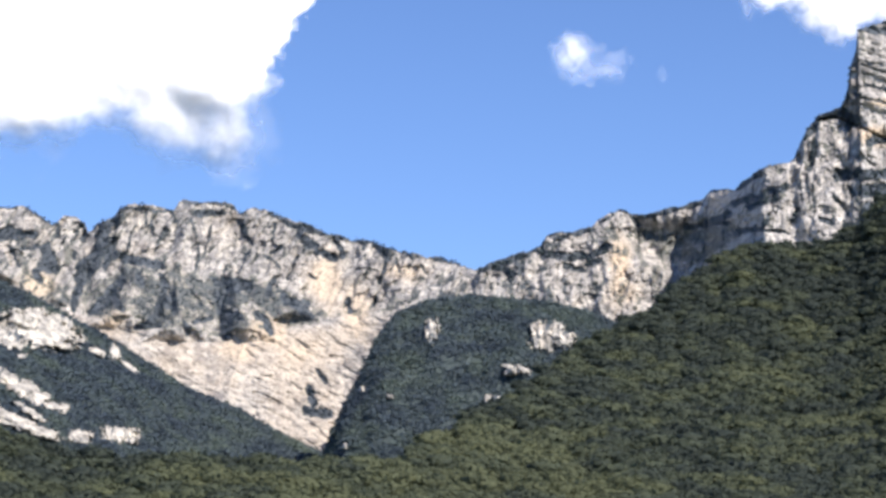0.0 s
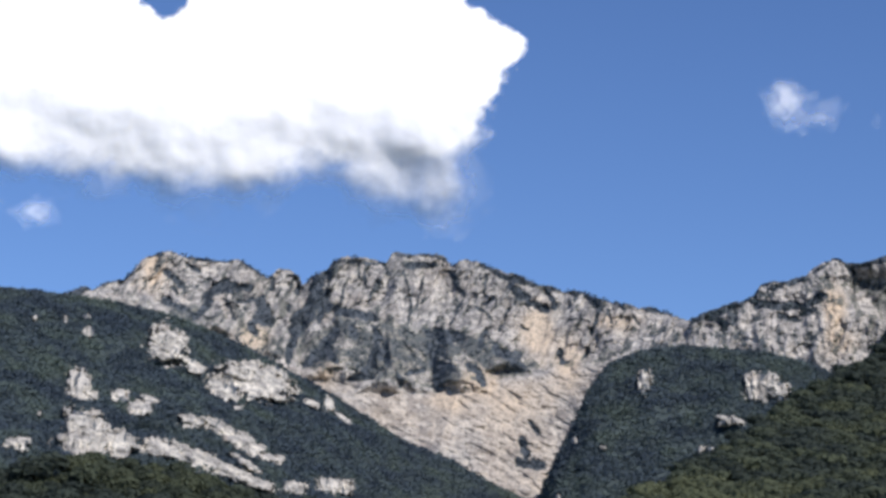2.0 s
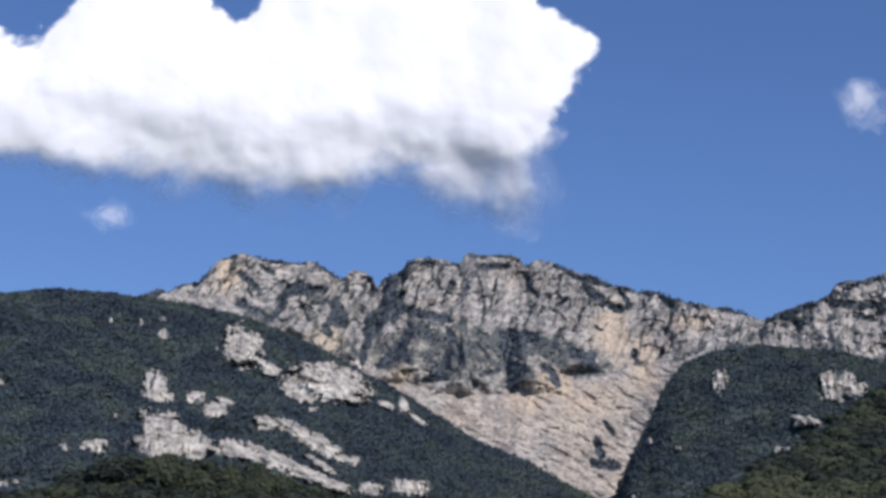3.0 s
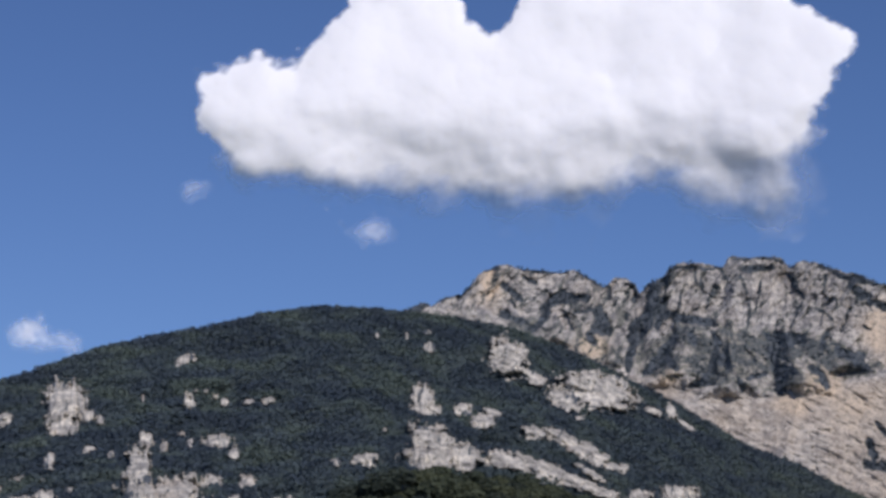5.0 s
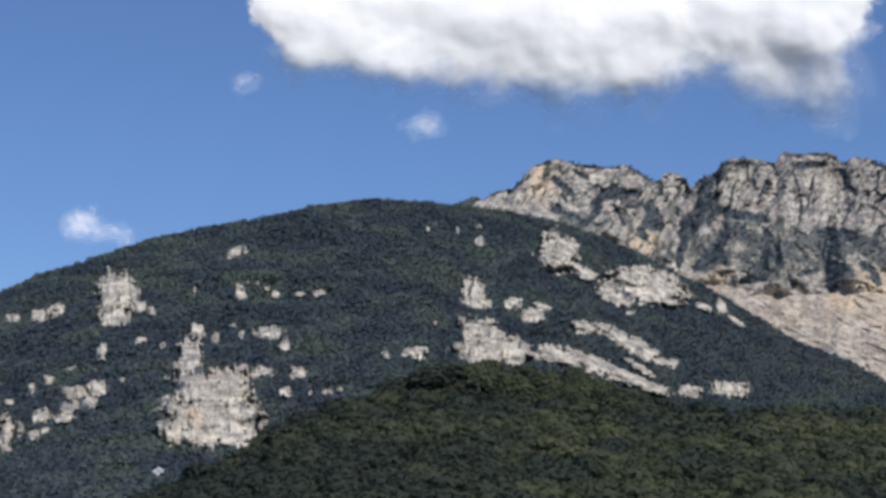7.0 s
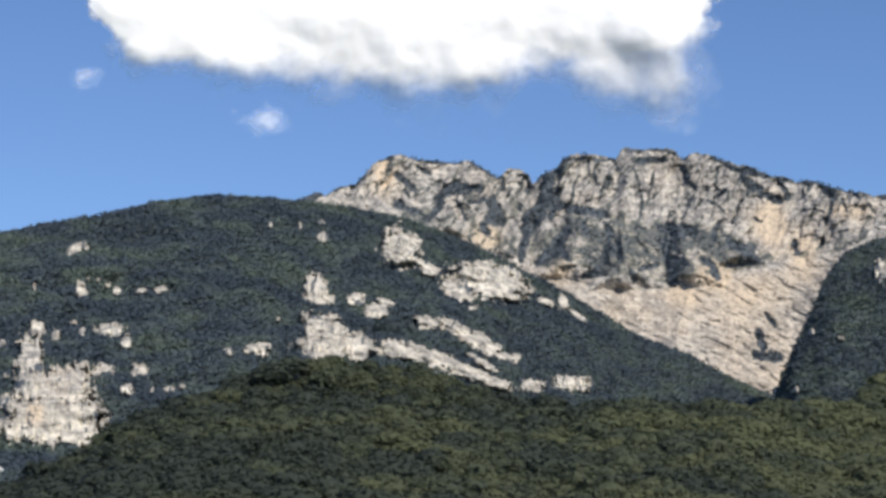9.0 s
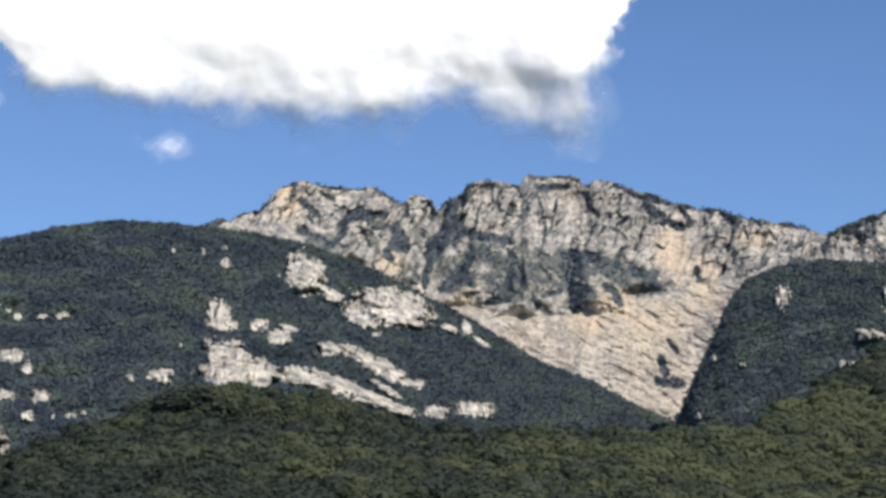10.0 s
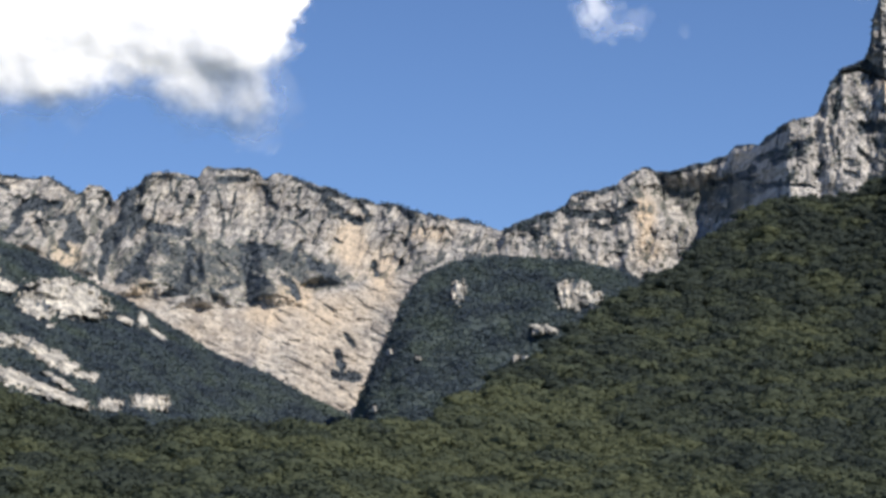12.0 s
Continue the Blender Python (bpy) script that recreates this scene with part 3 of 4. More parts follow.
# wooded wedges between the spurs, and the spurs' shaded left flanks painted alike: three corners each, heading and
# elevation
WALL_WEDGES = [(-7.87, 9.27, -8.85, 8.25, -8.28, 8.36), (-6.8, 9.06, -7.19, 8.24, -6.67, 8.35), (-5.43, 9.22, -5.84, 8.6, -4.86, 8.87), (-5.67, 8.34, -5.05, 8.26, -5.49, 7.63), (-4.05, 8.78, -3.35, 8.65, -3.35, 8.17), (-4.69, 8.33, -4.29, 8.25, -4.33, 7.76), (-8.61, 10.49, -8.91, 9.19, -8.27, 9.78), (-9.09, 9.67, -8.5, 9.57, -9.25, 8.48), (-7.73, 9.67, -8.33, 9.67, -7.08, 9.41), (-9.99, 9.81, -10.42, 9.05, -9.82, 9.19), (-11.36, 9.84, -10.95, 10.29, -10.28, 10.04), (-7.52, 8.36, -7.74, 7.85, -6.95, 7.9)]
WALL_WOODS = WALL_WOODS_WEST_A + WALL_WOODS_WEST_B + WALL_WOODS_MIDDLE_A + WALL_WOODS_MIDDLE_B + WALL_WOODS_EAST_A + WALL_WOODS_EAST_B
# rocky spurs on the shelf: heading and elevation of the top, headings of the foot, elevation of the foot
WALL_SPURS = [(-7.73, 9.43, -8.88, -7.16, 7.93), (-6.75, 9.06, -7.42, -5.81, 7.66), (-5.36, 9.19, -5.7, -4.23, 7.66), (-11.09, 9.67, -11.52, -10.82, 8.99), (-9.81, 9.11, -10.19, -9.34, 8.37), (-3.71, 8.8, -4.22, -3.22, 8.19)]
wall_slope = Slope(WALL_CREST_WEST + WALL_CREST_EAST, [(-18, 4150), (-13, 4300), (-6, 4420), (-2, 4350), (2.5, 4200)], [(-18, 3750), (-6, 3900), (-2.5, 3950), (2.5, 3700)], 4.2, 1.0)


def wall_zones(az, el):
    """The ledge with shrubs between the upper cliff and the slab: its upper and lower edge."""
    upper = np.interp(az, [-15, -13, -11.5, -9.2, -7.5, -6.2, -4.6, -3.2, -2, 0], [10.0, 9.9, 9.7, 9.0, 9.55, 9.3, 9.2, 8.3, 8.6, 9.0])
    lower = np.interp(az, [-15, -13, -11.5, -9.2, -7.5, -5.6, -3.6, -2.6, 0], [9.0, 8.9, 8.7, 8.2, 7.85, 7.6, 7.95, 8.2, 8.7])
    w = 0.35 * (fbm(az / 0.5, el / 0.5, 0, 21, 4) - 0.5) * 2
    return upper + w, lower + 0.7 * w


def spurs(az, el):
    """How far inside a spur a place lies, in degrees, with frayed edges."""
    best = np.full(np.shape(az), -1.0)
    for a, top, a0, a1, foot in WALL_SPURS:
        s = (top - el) / (top - foot)
        inside = np.minimum(az - (a + (a0 - a) * s), (a + (a1 - a) * s) - az)
        best = np.maximum(best, np.minimum(inside, np.minimum((top - el), (el - foot) * 1.4)))
    return best + 0.25 * (fbm(az / 0.3, el / 0.26, 2, 95, 5, 0.7) - 0.5)


def wall_carve(az, el, d):
    x, z = np.radians(az) * 4300, d * np.tan(np.radians(el))
    top = wall_slope.crest(az)
    upper, lower = wall_zones(az, el)
    crag = smooth(-0.25, 0.2, el - upper)
    slab = smooth(0.2, -0.15, el - lower)
    big = 95 * (ridged((x - 0.35 * z) / 190, z / 500, 0, 31, 2) - 0.6)
    lean = x - 0.45 * z
    pillars = 62 * (ridged(lean / 80, z / 190, 0, 33, 2) - 0.55) + 17 * jointed(lean, z, 34, 56, 35)[0] + 14 * jointed(lean, z, 13, 30, 36)[0] + 3 * (fbm(x / 6, z / 6, 0, 37, 3) - 0.5)
    v = z + 0.48 * x
    u = x - 0.48 * z
    beds = 8 * (ridged(u / 150, v / 20, 0, 41, 3) - 0.5) + 9 * jointed(u, v, 34, 11, 41)[0] + 3 * (fbm(u / 30, v / 5, 0, 43, 3) - 0.5) + 10 * (fbm(u / 60, v / 50, 0, 47, 2) - 0.5)
    ledge = 30 * (ridged((x - 0.7 * z) / 55, (z + 0.4 * x) / 45, 0, 49, 3) - 0.5)
    face = np.exp(-((az + 2.95) / 0.42) ** 2 - ((el - 9.1) / 0.6) ** 2)
    pillars, big = pillars * (1 - 0.85 * face), big * (1 - 0.7 * face)
    step_in = 35 * crag - 25 * slab
    gully = 30 * np.exp(-((x - 4300 * np.radians(-9.0 + (el - 10.4) * 0.55)) / 22) ** 2) * smooth(8.0, 9.0, el)
    rim = smooth(0.0, 0.2, top - el)
    return -step_in - 6 * strokes(az, el, WALL_WOODS, 91) * smooth(0.0, 0.25, top - el) + big * 0.9 + crag * pillars + slab * beds + (1 - crag) * (1 - slab) * ledge * 0.6 - gully * rim + 120 * np.clip(spurs(az, el) + 0.1, 0, 0.5) * smooth(0.0, 0.25, top - el)


az = np.arange(-16.5, 1.6, 0.026)
jag = 0.06 * (fbm(az / 0.25, 0 * az, 0, 51, 4, 0.6) - 0.5) + 0.06 * (blocks(az / 0.3, 0 * az, 52)[1] - 0.5) + 0.05 * (vnoise(az / 0.06, 0 * az, 0, 53) - 0.5)
rows = 250
verts, azg, elg, dg, lead = wall_slope.sheet(az, rows, wall_carve, 4.3, jag)
upper, lower = wall_zones(azg, elg)


def wall_green(az, el):
    upper, lower = wall_zones(az, el)
    x, z = np.radians(az) * 4300, wall_slope.distance(az, el) * np.tan(np.radians(el))
    on = smooth(0.15, -0.15, el - upper) * smooth(-0.15, 0.15, el - lower)
    n = fbm((x + 0.6 * z) / 62, z / 50, 0, 61, 5, 0.68)
    gap = wall_slope.crest(az) - el
    rim = smooth(0.2, 0.03, gap) * smooth(-4.6, -3.4, az) * smooth(-0.9, -1.6, az)
    lean = x - 0.45 * z
    pocket = smooth(0.555, 0.635, 0.03 * smooth(-8.2, -9.6, az) + fbm(lean / 14, z / 40, 3.0, 63, 5, 0.7))
    woods_and_shade = np.maximum(strokes(az, el, WALL_WOODS, 91), 0.9 * wedges(az, el, WALL_WEDGES, 97))
    joints = strokes(az, el, WALL_JOINTS, 92)
    grass = strokes(az, el, WALL_GRASS, 94)
    clean = np.exp(-((az + 2.95) / 0.42) ** 2 - ((el - 9.1) / 0.6) ** 2)
    streaks = pocket * smooth(-0.2, 0.1, el - lower) * (1 - clean)
    meadow = on * (0.4 + 0.24 * smooth(0.46, 0.6, n))
    return np.maximum.reduce([np.maximum(meadow, 0.56 * grass), 0.78 * woods_and_shade * (1 - 0.4 * grass), 0.75 * joints, rim * 0.6, 0.62 * streaks, 0.5 * smooth(0.07, 0.015, gap)])


green = wall_green(azg, elg)
spots_warm = [(-2.95, 9.15, 0.35, 0.55, 1.0), (-12.75, 10.5, 0.25, 0.4, 0.8), (-10.2, 8.9, 0.35, 0.3, 0.9), (-2.2, 8.4, 0.3, 0.5, 0.7), (-4.4, 7.9, 0.45, 0.3, 0.8), (-3.6, 7.2, 0.6, 0.6, 0.25), (-5.2, 7.4, 0.5, 0.3, 0.5), (-1.0, 9.4, 0.6, 0.2, 0.4), (-8.3, 8.1, 0.3, 0.25, 0.6)]
warm = sum(k * np.exp(-((azg - a) / w) ** 2 - ((elg - e) / h) ** 2) for a, e, w, h, k in spots_warm) + 0.14 + 0.16 * smooth(0.1, -0.3, elg - lower)
n_rows = verts.shape[0]
wall = thing("limestone_cliff", "long pale limestone cliff ridge with shrubs and a bedded slab", "cliff")
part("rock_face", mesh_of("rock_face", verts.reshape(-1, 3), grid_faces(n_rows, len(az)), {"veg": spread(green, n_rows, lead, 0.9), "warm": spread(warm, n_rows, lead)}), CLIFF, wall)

rng = np.random.default_rng(21)
cand = np.stack([rng.uniform(-15.5, 1.0, 60000), rng.uniform(5.5, 11.0, 60000)], -1)
ok = (cand[:, 1] < wall_slope.crest(cand[:, 0]) + 0.02) & (wall_green(cand[:, 0], cand[:, 1]) > 0.6 + rng.uniform(-0.1, 0.4, len(cand)))
cand = cand[ok][:6000]
pd = wall_slope.distance(cand[:, 0], cand[:, 1])
pd = pd - wall_carve(cand[:, 0], cand[:, 1], pd)
pts = place(cand[:, 0], cand[:, 1], pd - 1)
v, f, t = plant(pts, rng.uniform(1.8, 4.2, len(pts)), SHRUBS, rng, rng.uniform(-0.1, 0.4, len(pts)))
tagged(part("shrubs", mesh_of("shrubs", v, f, {"tint": t}, False), HAZED_LEAVES, wall, "dark green shrubs on the ledges"), kind="stuff")

# ---- rocky ridge climbing to the tower ----
RIDGE_CREST = [(-0.06, 9.05), (0.52, 9.33), (0.78, 9.23), (0.95, 9.52), (1.53, 9.72), (2.1, 9.9), (2.47, 10.02), (2.65, 10.28), (2.97, 10.38), (3.4, 10.42), (3.76, 10.5), (3.95, 10.69), (4.2, 10.86), (4.53, 10.91), (4.85, 10.8), (5.13, 10.82), (5.71, 10.93), (6.21, 11.03), (6.64, 11.16), (6.83, 11.36), (7.22, 11.39), (7.43, 11.37), (7.72, 11.62), (8.08, 11.86), (8.44, 11.99), (8.94, 12.06), (9.09, 12.47), (9.29, 12.84), (9.61, 13.22), (10.15, 13.31), (10.33, 13.75), (10.41, 14.3), (10.57, 14.71), (10.63, 15.24), (10.88, 15.32), (11.23, 15.38), (12.37, 15.66), (13.75, 15.24), (16.4, 13.3)]
# woods along the ridge, with a shaded strip below the crest painted the same
RIDGE_WOODS_A = [(0.88, 9.43, 1.67, 9.69, 0.13), (1.67, 9.69, 2.13, 9.86, 0.13), (1.27, 9.55, 1.74, 9.33, 0.11), (2.1, 9.88, 2.54, 9.88, 0.06), (2.56, 9.8, 3.69, 9.73, 0.11), (3.69, 9.73, 4.23, 10.01, 0.11), (2.97, 10.22, 3.84, 10.44, 0.06), (3.11, 9.54, 3.57, 9.39, 0.07), (4.84, 10.74, 4.99, 10.54, 0.06), (4.99, 10.72, 6.57, 11.02, 0.06), (7.5, 11.38, 8.08, 11.75, 0.06), (7.42, 11.01, 8.71, 11.4, 0.09), (7.85, 10.94, 8.45, 11.15, 0.1), (6.7, 10.56, 7.28, 10.76, 0.1), (6.2, 10.49, 7.27, 10.54, 0.07), (2.25, 10.18, 2.54, 9.97, 0.04), (3.68, 9.53, 3.97, 9.67, 0.07)]
RIDGE_WOODS_B = [(4.34, 10.8, 3.98, 10.59, 0.04)]
TOWER_WOODS_A = [(9.24, 12.64, 9.61, 13.13, 0.11), (9.61, 13.13, 10.18, 13.25, 0.13), (10.18, 13.25, 10.53, 12.97, 0.13), (9.48, 12.5, 9.32, 11.8, 0.07), (10.3, 12.83, 10.48, 13.1, 0.1), (9.99, 11.64, 11.67, 11.66, 0.13), (10.68, 11.22, 11.66, 11.26, 0.2), (10.74, 10.78, 11.64, 10.63, 0.21), (10.3, 10.34, 11.62, 10.19, 0.2), (7.98, 10.4, 8.82, 10.26, 0.04), (9.57, 10.59, 9.84, 10.47, 0.07), (9.01, 10.88, 8.86, 10.55, 0.04), (10.58, 15.27, 11.79, 15.07, 0.1), (10.64, 14.49, 11.23, 14.31, 0.03), (10.76, 13.87, 11.32, 13.69, 0.04), (10.41, 13.68, 11.31, 13.35, 0.04), (10.86, 12.45, 11.7, 12.58, 0.09), (9.36, 11.41, 9.4, 10.84, 0.04), (8.3, 10.73, 8.12, 10.38, 0.06), (7.41, 10.3, 7.91, 10.39, 0.09)]
TOWER_WOODS_B = [(10.26, 11.38, 10.53, 10.95, 0.04), (9.9, 11.11, 10.11, 10.89, 0.06), (10.38, 14.3, 10.32, 13.47, 0.04)]
# bushes of the bay; the bands also paint in the shade lying there
BAY_SHADE_AND_BUSHES = [(5.05, 10.3, 5.98, 10.07, 0.2), (5.98, 10.05, 7.27, 10.45, 0.18), (5.62, 9.8, 6.55, 9.75, 0.2), (6.55, 9.78, 7.27, 10.19, 0.17), (4.98, 9.95, 5.12, 9.52, 0.09)]
RIDGE_WOODS = RIDGE_WOODS_A + RIDGE_WOODS_B + TOWER_WOODS_A + TOWER_WOODS_B
ridge_slope = Slope(RIDGE_CREST, [(-0.4, 3750), (2, 3760), (4, 3800), (6.7, 3830), (7.2, 3700), (7.7, 3420), (8.2, 3250), (10, 3300), (12, 3380), (17, 3400)],
                    [(-0.4, 3550), (2, 3560), (4, 3590), (6.0, 3600), (6.6, 3420), (7.2, 3120), (7.8, 3000), (10, 3050), (12, 3120), (17, 3150)], 6.8, 1.0)
ridge_slope.wander = 0.4


def ridge_carve(az, el, d):
    x, z = np.radians(az) * d, d * np.tan(np.radians(el))
    top = ridge_slope.crest(az)
    tower = smooth(7.4, 8.4, az)
    beds = 11 * jointed(x - 0.28 * z, z + 0.28 * x, 60, 12, 71)[0] + 9 * (ridged((x - 0.28 * z) / 160, (z + 0.28 * x) / 19, 0, 72, 2) - 0.5) + 5 * (fbm(x / 12, z / 4, 0, 73, 3) - 0.5)
    pillars = 30 * (ridged((x + 0.2 * z - 0.6 * d) / 55, z / 110, 0, 75, 2) - 0.55) + 13 * jointed(x + 0.2 * z - 0.6 * d, z, 18, 44, 77)[0] + 9 * jointed(x + 0.2 * z - 0.6 * d, z, 8, 17, 78)[0] + 3 * (fbm(x / 5, z / 5, 0, 79, 3) - 0.5)
    upper_tower = smooth(12.9, 13.5, el) * smooth(9.2, 10.3, az)
    woods_and_shade = strokes(az, el, RIDGE_WOODS, 93) * smooth(0.0, 0.25, top - el)
    notch = 26 * smooth(0.06, 0.0, np.abs(el - np.interp(az, [9, 10, 11.5], [12.95, 13.1, 12.4])))
    floor_line = np.interp(az, [4.8, 5.4, 5.9, 6.4], [9.62, 9.5, 9.15, 8.8])
    alcove = 75 * np.clip((7.6 - az) / 2.8, 0, 1) * smooth(4.5, 5.4, az) * smooth(10.85, 10.25, el) * smooth(-0.1, 0.3, el - floor_line)
    return -alcove + pillars * (1 - upper_tower) + beds * (0.25 + 0.9 * upper_tower) - notch * tower + 14 * upper_tower - 6 * woods_and_shade


def ridge_green(az, el):
    x, z = np.radians(az) * 3000, 3000 * np.tan(np.radians(el))
    top = ridge_slope.crest(az)
    n = fbm((x - 0.5 * z) / 40, z / 34, 0, 81, 4, 0.6)
    gap = top - el
    shade = smooth(5.4, 5.9, az) * smooth(8.0, 7.3, az) * smooth(0.35, 0.6, gap) * smooth(0.4, 0.48, n + 0.06)
    woods_and_shade = np.maximum(strokes(az, el, RIDGE_WOODS, 93), 0.62 * strokes(az, el, BAY_SHADE_AND_BUSHES, 98, 1.5))
    dr = ridge_slope.distance(az, el)
    xr, zr = np.radians(az) * dr, dr * np.tan(np.radians(el))
    loose = (0.58 + 0.1 * smooth(5.0, 3.5, az)) * smooth(0.56, 0.66, 0.03 * smooth(5.0, 3.5, az) + fbm((xr + 0.2 * zr) / 18, zr / 30, 3, 83, 5, 0.68))
    return np.maximum.reduce([0.95 * woods_and_shade, 0.42 * shade, loose, 0.8 * smooth(0.07, 0.02, gap)])


az = np.concatenate([np.arange(-0.4, 12.2, 0.024), np.arange(12.3, 16.5, 0.1)])
jag = 0.08 * (fbm(az / 0.25, 0 * az, 0, 85, 4, 0.6) - 0.5) + 0.07 * (blocks(az / 0.26, 0 * az, 86)[1] - 0.5)
verts, azg, elg, dg, lead = ridge_slope.sheet(az, 270, ridge_carve, 6.9, jag)
n_rows = verts.shape[0]
warm = sum(k * np.exp(-((azg - a) / w) ** 2 - ((elg - e) / h) ** 2) for a, e, w, h, k in [(4.5, 9.7, 0.3, 0.5, 0.95), (11.0, 12.6, 0.5, 0.25, 0.9), (7.0, 11.0, 0.4, 0.2, 0.5), (4.6, 8.8, 0.5, 0.4, 0.35), (11.2, 13.4, 0.4, 0.12, 0.6)])
ridge = thing("rock_tower_ridge", "pale limestone ridge climbing to a steep bedded rock tower", "cliff")
part("rock_face", mesh_of("rock_face", verts.reshape(-1, 3), grid_faces(n_rows, len(az)), {"veg": spread(ridge_green(azg, elg), n_rows, lead, 0.9), "warm": spread(warm, n_rows, lead)}), TOWER_ROCK, ridge)
cand = np.stack([rng.uniform(0.3, 12.0, 30000), rng.uniform(7.5, 15.6, 30000)], -1)
ok = (cand[:, 1] < ridge_slope.crest(cand[:, 0]) - 0.05) & (ridge_green(cand[:, 0], cand[:, 1]) > 0.7 + rng.uniform(-0.1, 0.4, len(cand)))
cand = cand[ok][:1500]
pd = ridge_slope.distance(cand[:, 0], cand[:, 1])
pd = pd - ridge_carve(cand[:, 0], cand[:, 1], pd)
pts = place(cand[:, 0], cand[:, 1], pd - 1)
v, f, t = plant(pts, rng.uniform(2.5, 5.5, len(pts)), SHRUBS, rng, rng.uniform(0.1, 0.8, len(pts)))
tagged(part("shrubs", mesh_of("shrubs", v, f, {"tint": t}, False), HAZED_LEAVES, ridge, "dark green shrubs on the ledges"), kind="stuff")

# ---- wooded knoll in the gap ----
KNOLL_CREST = [(-3.7, 3.2), (-2.95, 4.95), (-2.54, 5.95), (-2.05, 6.9), (-1.7, 7.7), (-1.2, 8.36), (-0.34, 8.7), (0.66, 8.8), (1.67, 8.74), (2.82, 8.62), (3.82, 8.36), (4.39, 8.1), (6.5, 7.0), (9, 5.5)]
knoll_slope = Slope(KNOLL_CREST, [(-3.7, 2960), (-2.4, 3000), (-1.2, 3080), (1, 3150), (9, 3100)], [(-3.7, 2480), (-2.4, 2540), (-1, 2600), (9, 2400)], 0.5, 1.3, 60, 5)
knoll_slope.ripple = 36
KNOLL_ROCKS = [(-0.28, 7.91, 0.17, 0.26, 0), (2.64, 7.75, 0.34, 0.31, 0), (2.98, 7.7, 0.37, 0.23, 20), (2.64, 7.53, 0.11, 0.09, 0), (1.74, 6.92, 0.24, 0.16, 0), (2.02, 6.92, 0.17, 0.07, 25), (-2.03, 6.42, 0.09, 0.11, 0), (1.12, 6.17, 0.09, 0.11, 0), (1.35, 6.2, 0.1, 0.07, 0), (-2.46, 5, 0.07, 0.09, 0), (-1.33, 6.24, 0.09, 0.07, 0)]
# ---- wooded mountain with crags ----
DOME_CREST = [(-32, 4.44), (-29, 5.94), (-26.9, 7.09), (-25.54, 7.74), (-24.16, 8.22), (-22.76, 8.76), (-21.35, 9.11), (-19.93, 9.37), (-18.5, 9.74), (-17.06, 9.92), (-15.91, 9.88), (-14.61, 9.77),
              (-13.31, 9.59), (-11.87, 9.26), (-10.44, 8.69), (-9.03, 7.96), (-7.7, 7.2), (-6.44, 6.42), (-5.16, 5.92), (-4.02, 5.28), (-3.17, 4.9), (-1.5, 4.0)]
dome_slope = Slope(DOME_CREST, [(-32, 2600), (-26, 2800), (-17, 3050), (-10, 3200), (-4, 3300), (-1.5, 3300)], [(-32, 1650), (-22, 1700), (-14, 1900), (-6, 2300), (-1.5, 2600)], 0.3, 1.35, 110, 9)
dome_slope.ripple = 58
# heading, elevation, half width, half height, dip
CRAGS_WEST = [(-23.47, 7.45, 0.43, 0.4, 0), (-23.55, 6.86, 0.38, 0.28, 0), (-22.93, 7.09, 0.2, 0.17, 0), (-22.6, 7, 0.13, 0.1, 0), (-25.36, 6.8, 0.21, 0.16, 0), (-24.95, 6.96, 0.2, 0.18, 0), (-25.98, 6.71, 0.21, 0.13, 0), (-23.8, 5.94, 0.14, 0.23, 0), (-22.83, 6.24, 0.2, 0.11, 0), (-22.27, 6.16, 0.09, 0.11, 0), (-21.43, 6.49, 0.18, 0.21, 0), (-21, 6.36, 0.11, 0.17, 0), (-21.61, 5.78, 0.28, 0.48, 0), (-21.04, 4.95, 0.88, 0.54, 0), (-20.95, 4.24, 1.14, 0.57, 0), (-22.08, 4.7, 0.28, 0.2, 0), (-22.18, 4.14, 0.2, 0.2, 0), (-20.35, 5.24, 0.26, 0.43, 0), (-20.54, 6.68, 0.11, 0.09, 0)]
CRAGS_SMALL = [(-19.66, 6.53, 0.4, 0.18, 0), (-19.25, 6.22, 0.13, 0.14, 0), (-19.78, 5.51, 0.28, 0.18, 0), (-18.9, 5.51, 0.26, 0.16, 0), (-19.2, 5.05, 0.18, 0.14, 0), (-18.14, 5.04, 0.14, 0.09, 0), (-17.85, 5.11, 0.1, 0.07, 0), (-20.39, 7.5, 0.13, 0.24, 0), (-19.97, 7.75, 0.07, 0.06, 0), (-19.75, 7.64, 0.1, 0.07, 0), (-19.49, 7.48, 0.11, 0.11, 0), (-18.9, 7.5, 0.14, 0.07, 0), (-18.4, 7.54, 0.16, 0.09, -20), (-20.52, 8.52, 0.31, 0.13, -20), (-20.34, 6.44, 0.07, 0.11, 0), (-20.23, 7.76, 0.06, 0.06, 0), (-18.59, 5.03, 0.06, 0.06, 0), (-21.53, 7.54, 0.04, 0.13, 0)]
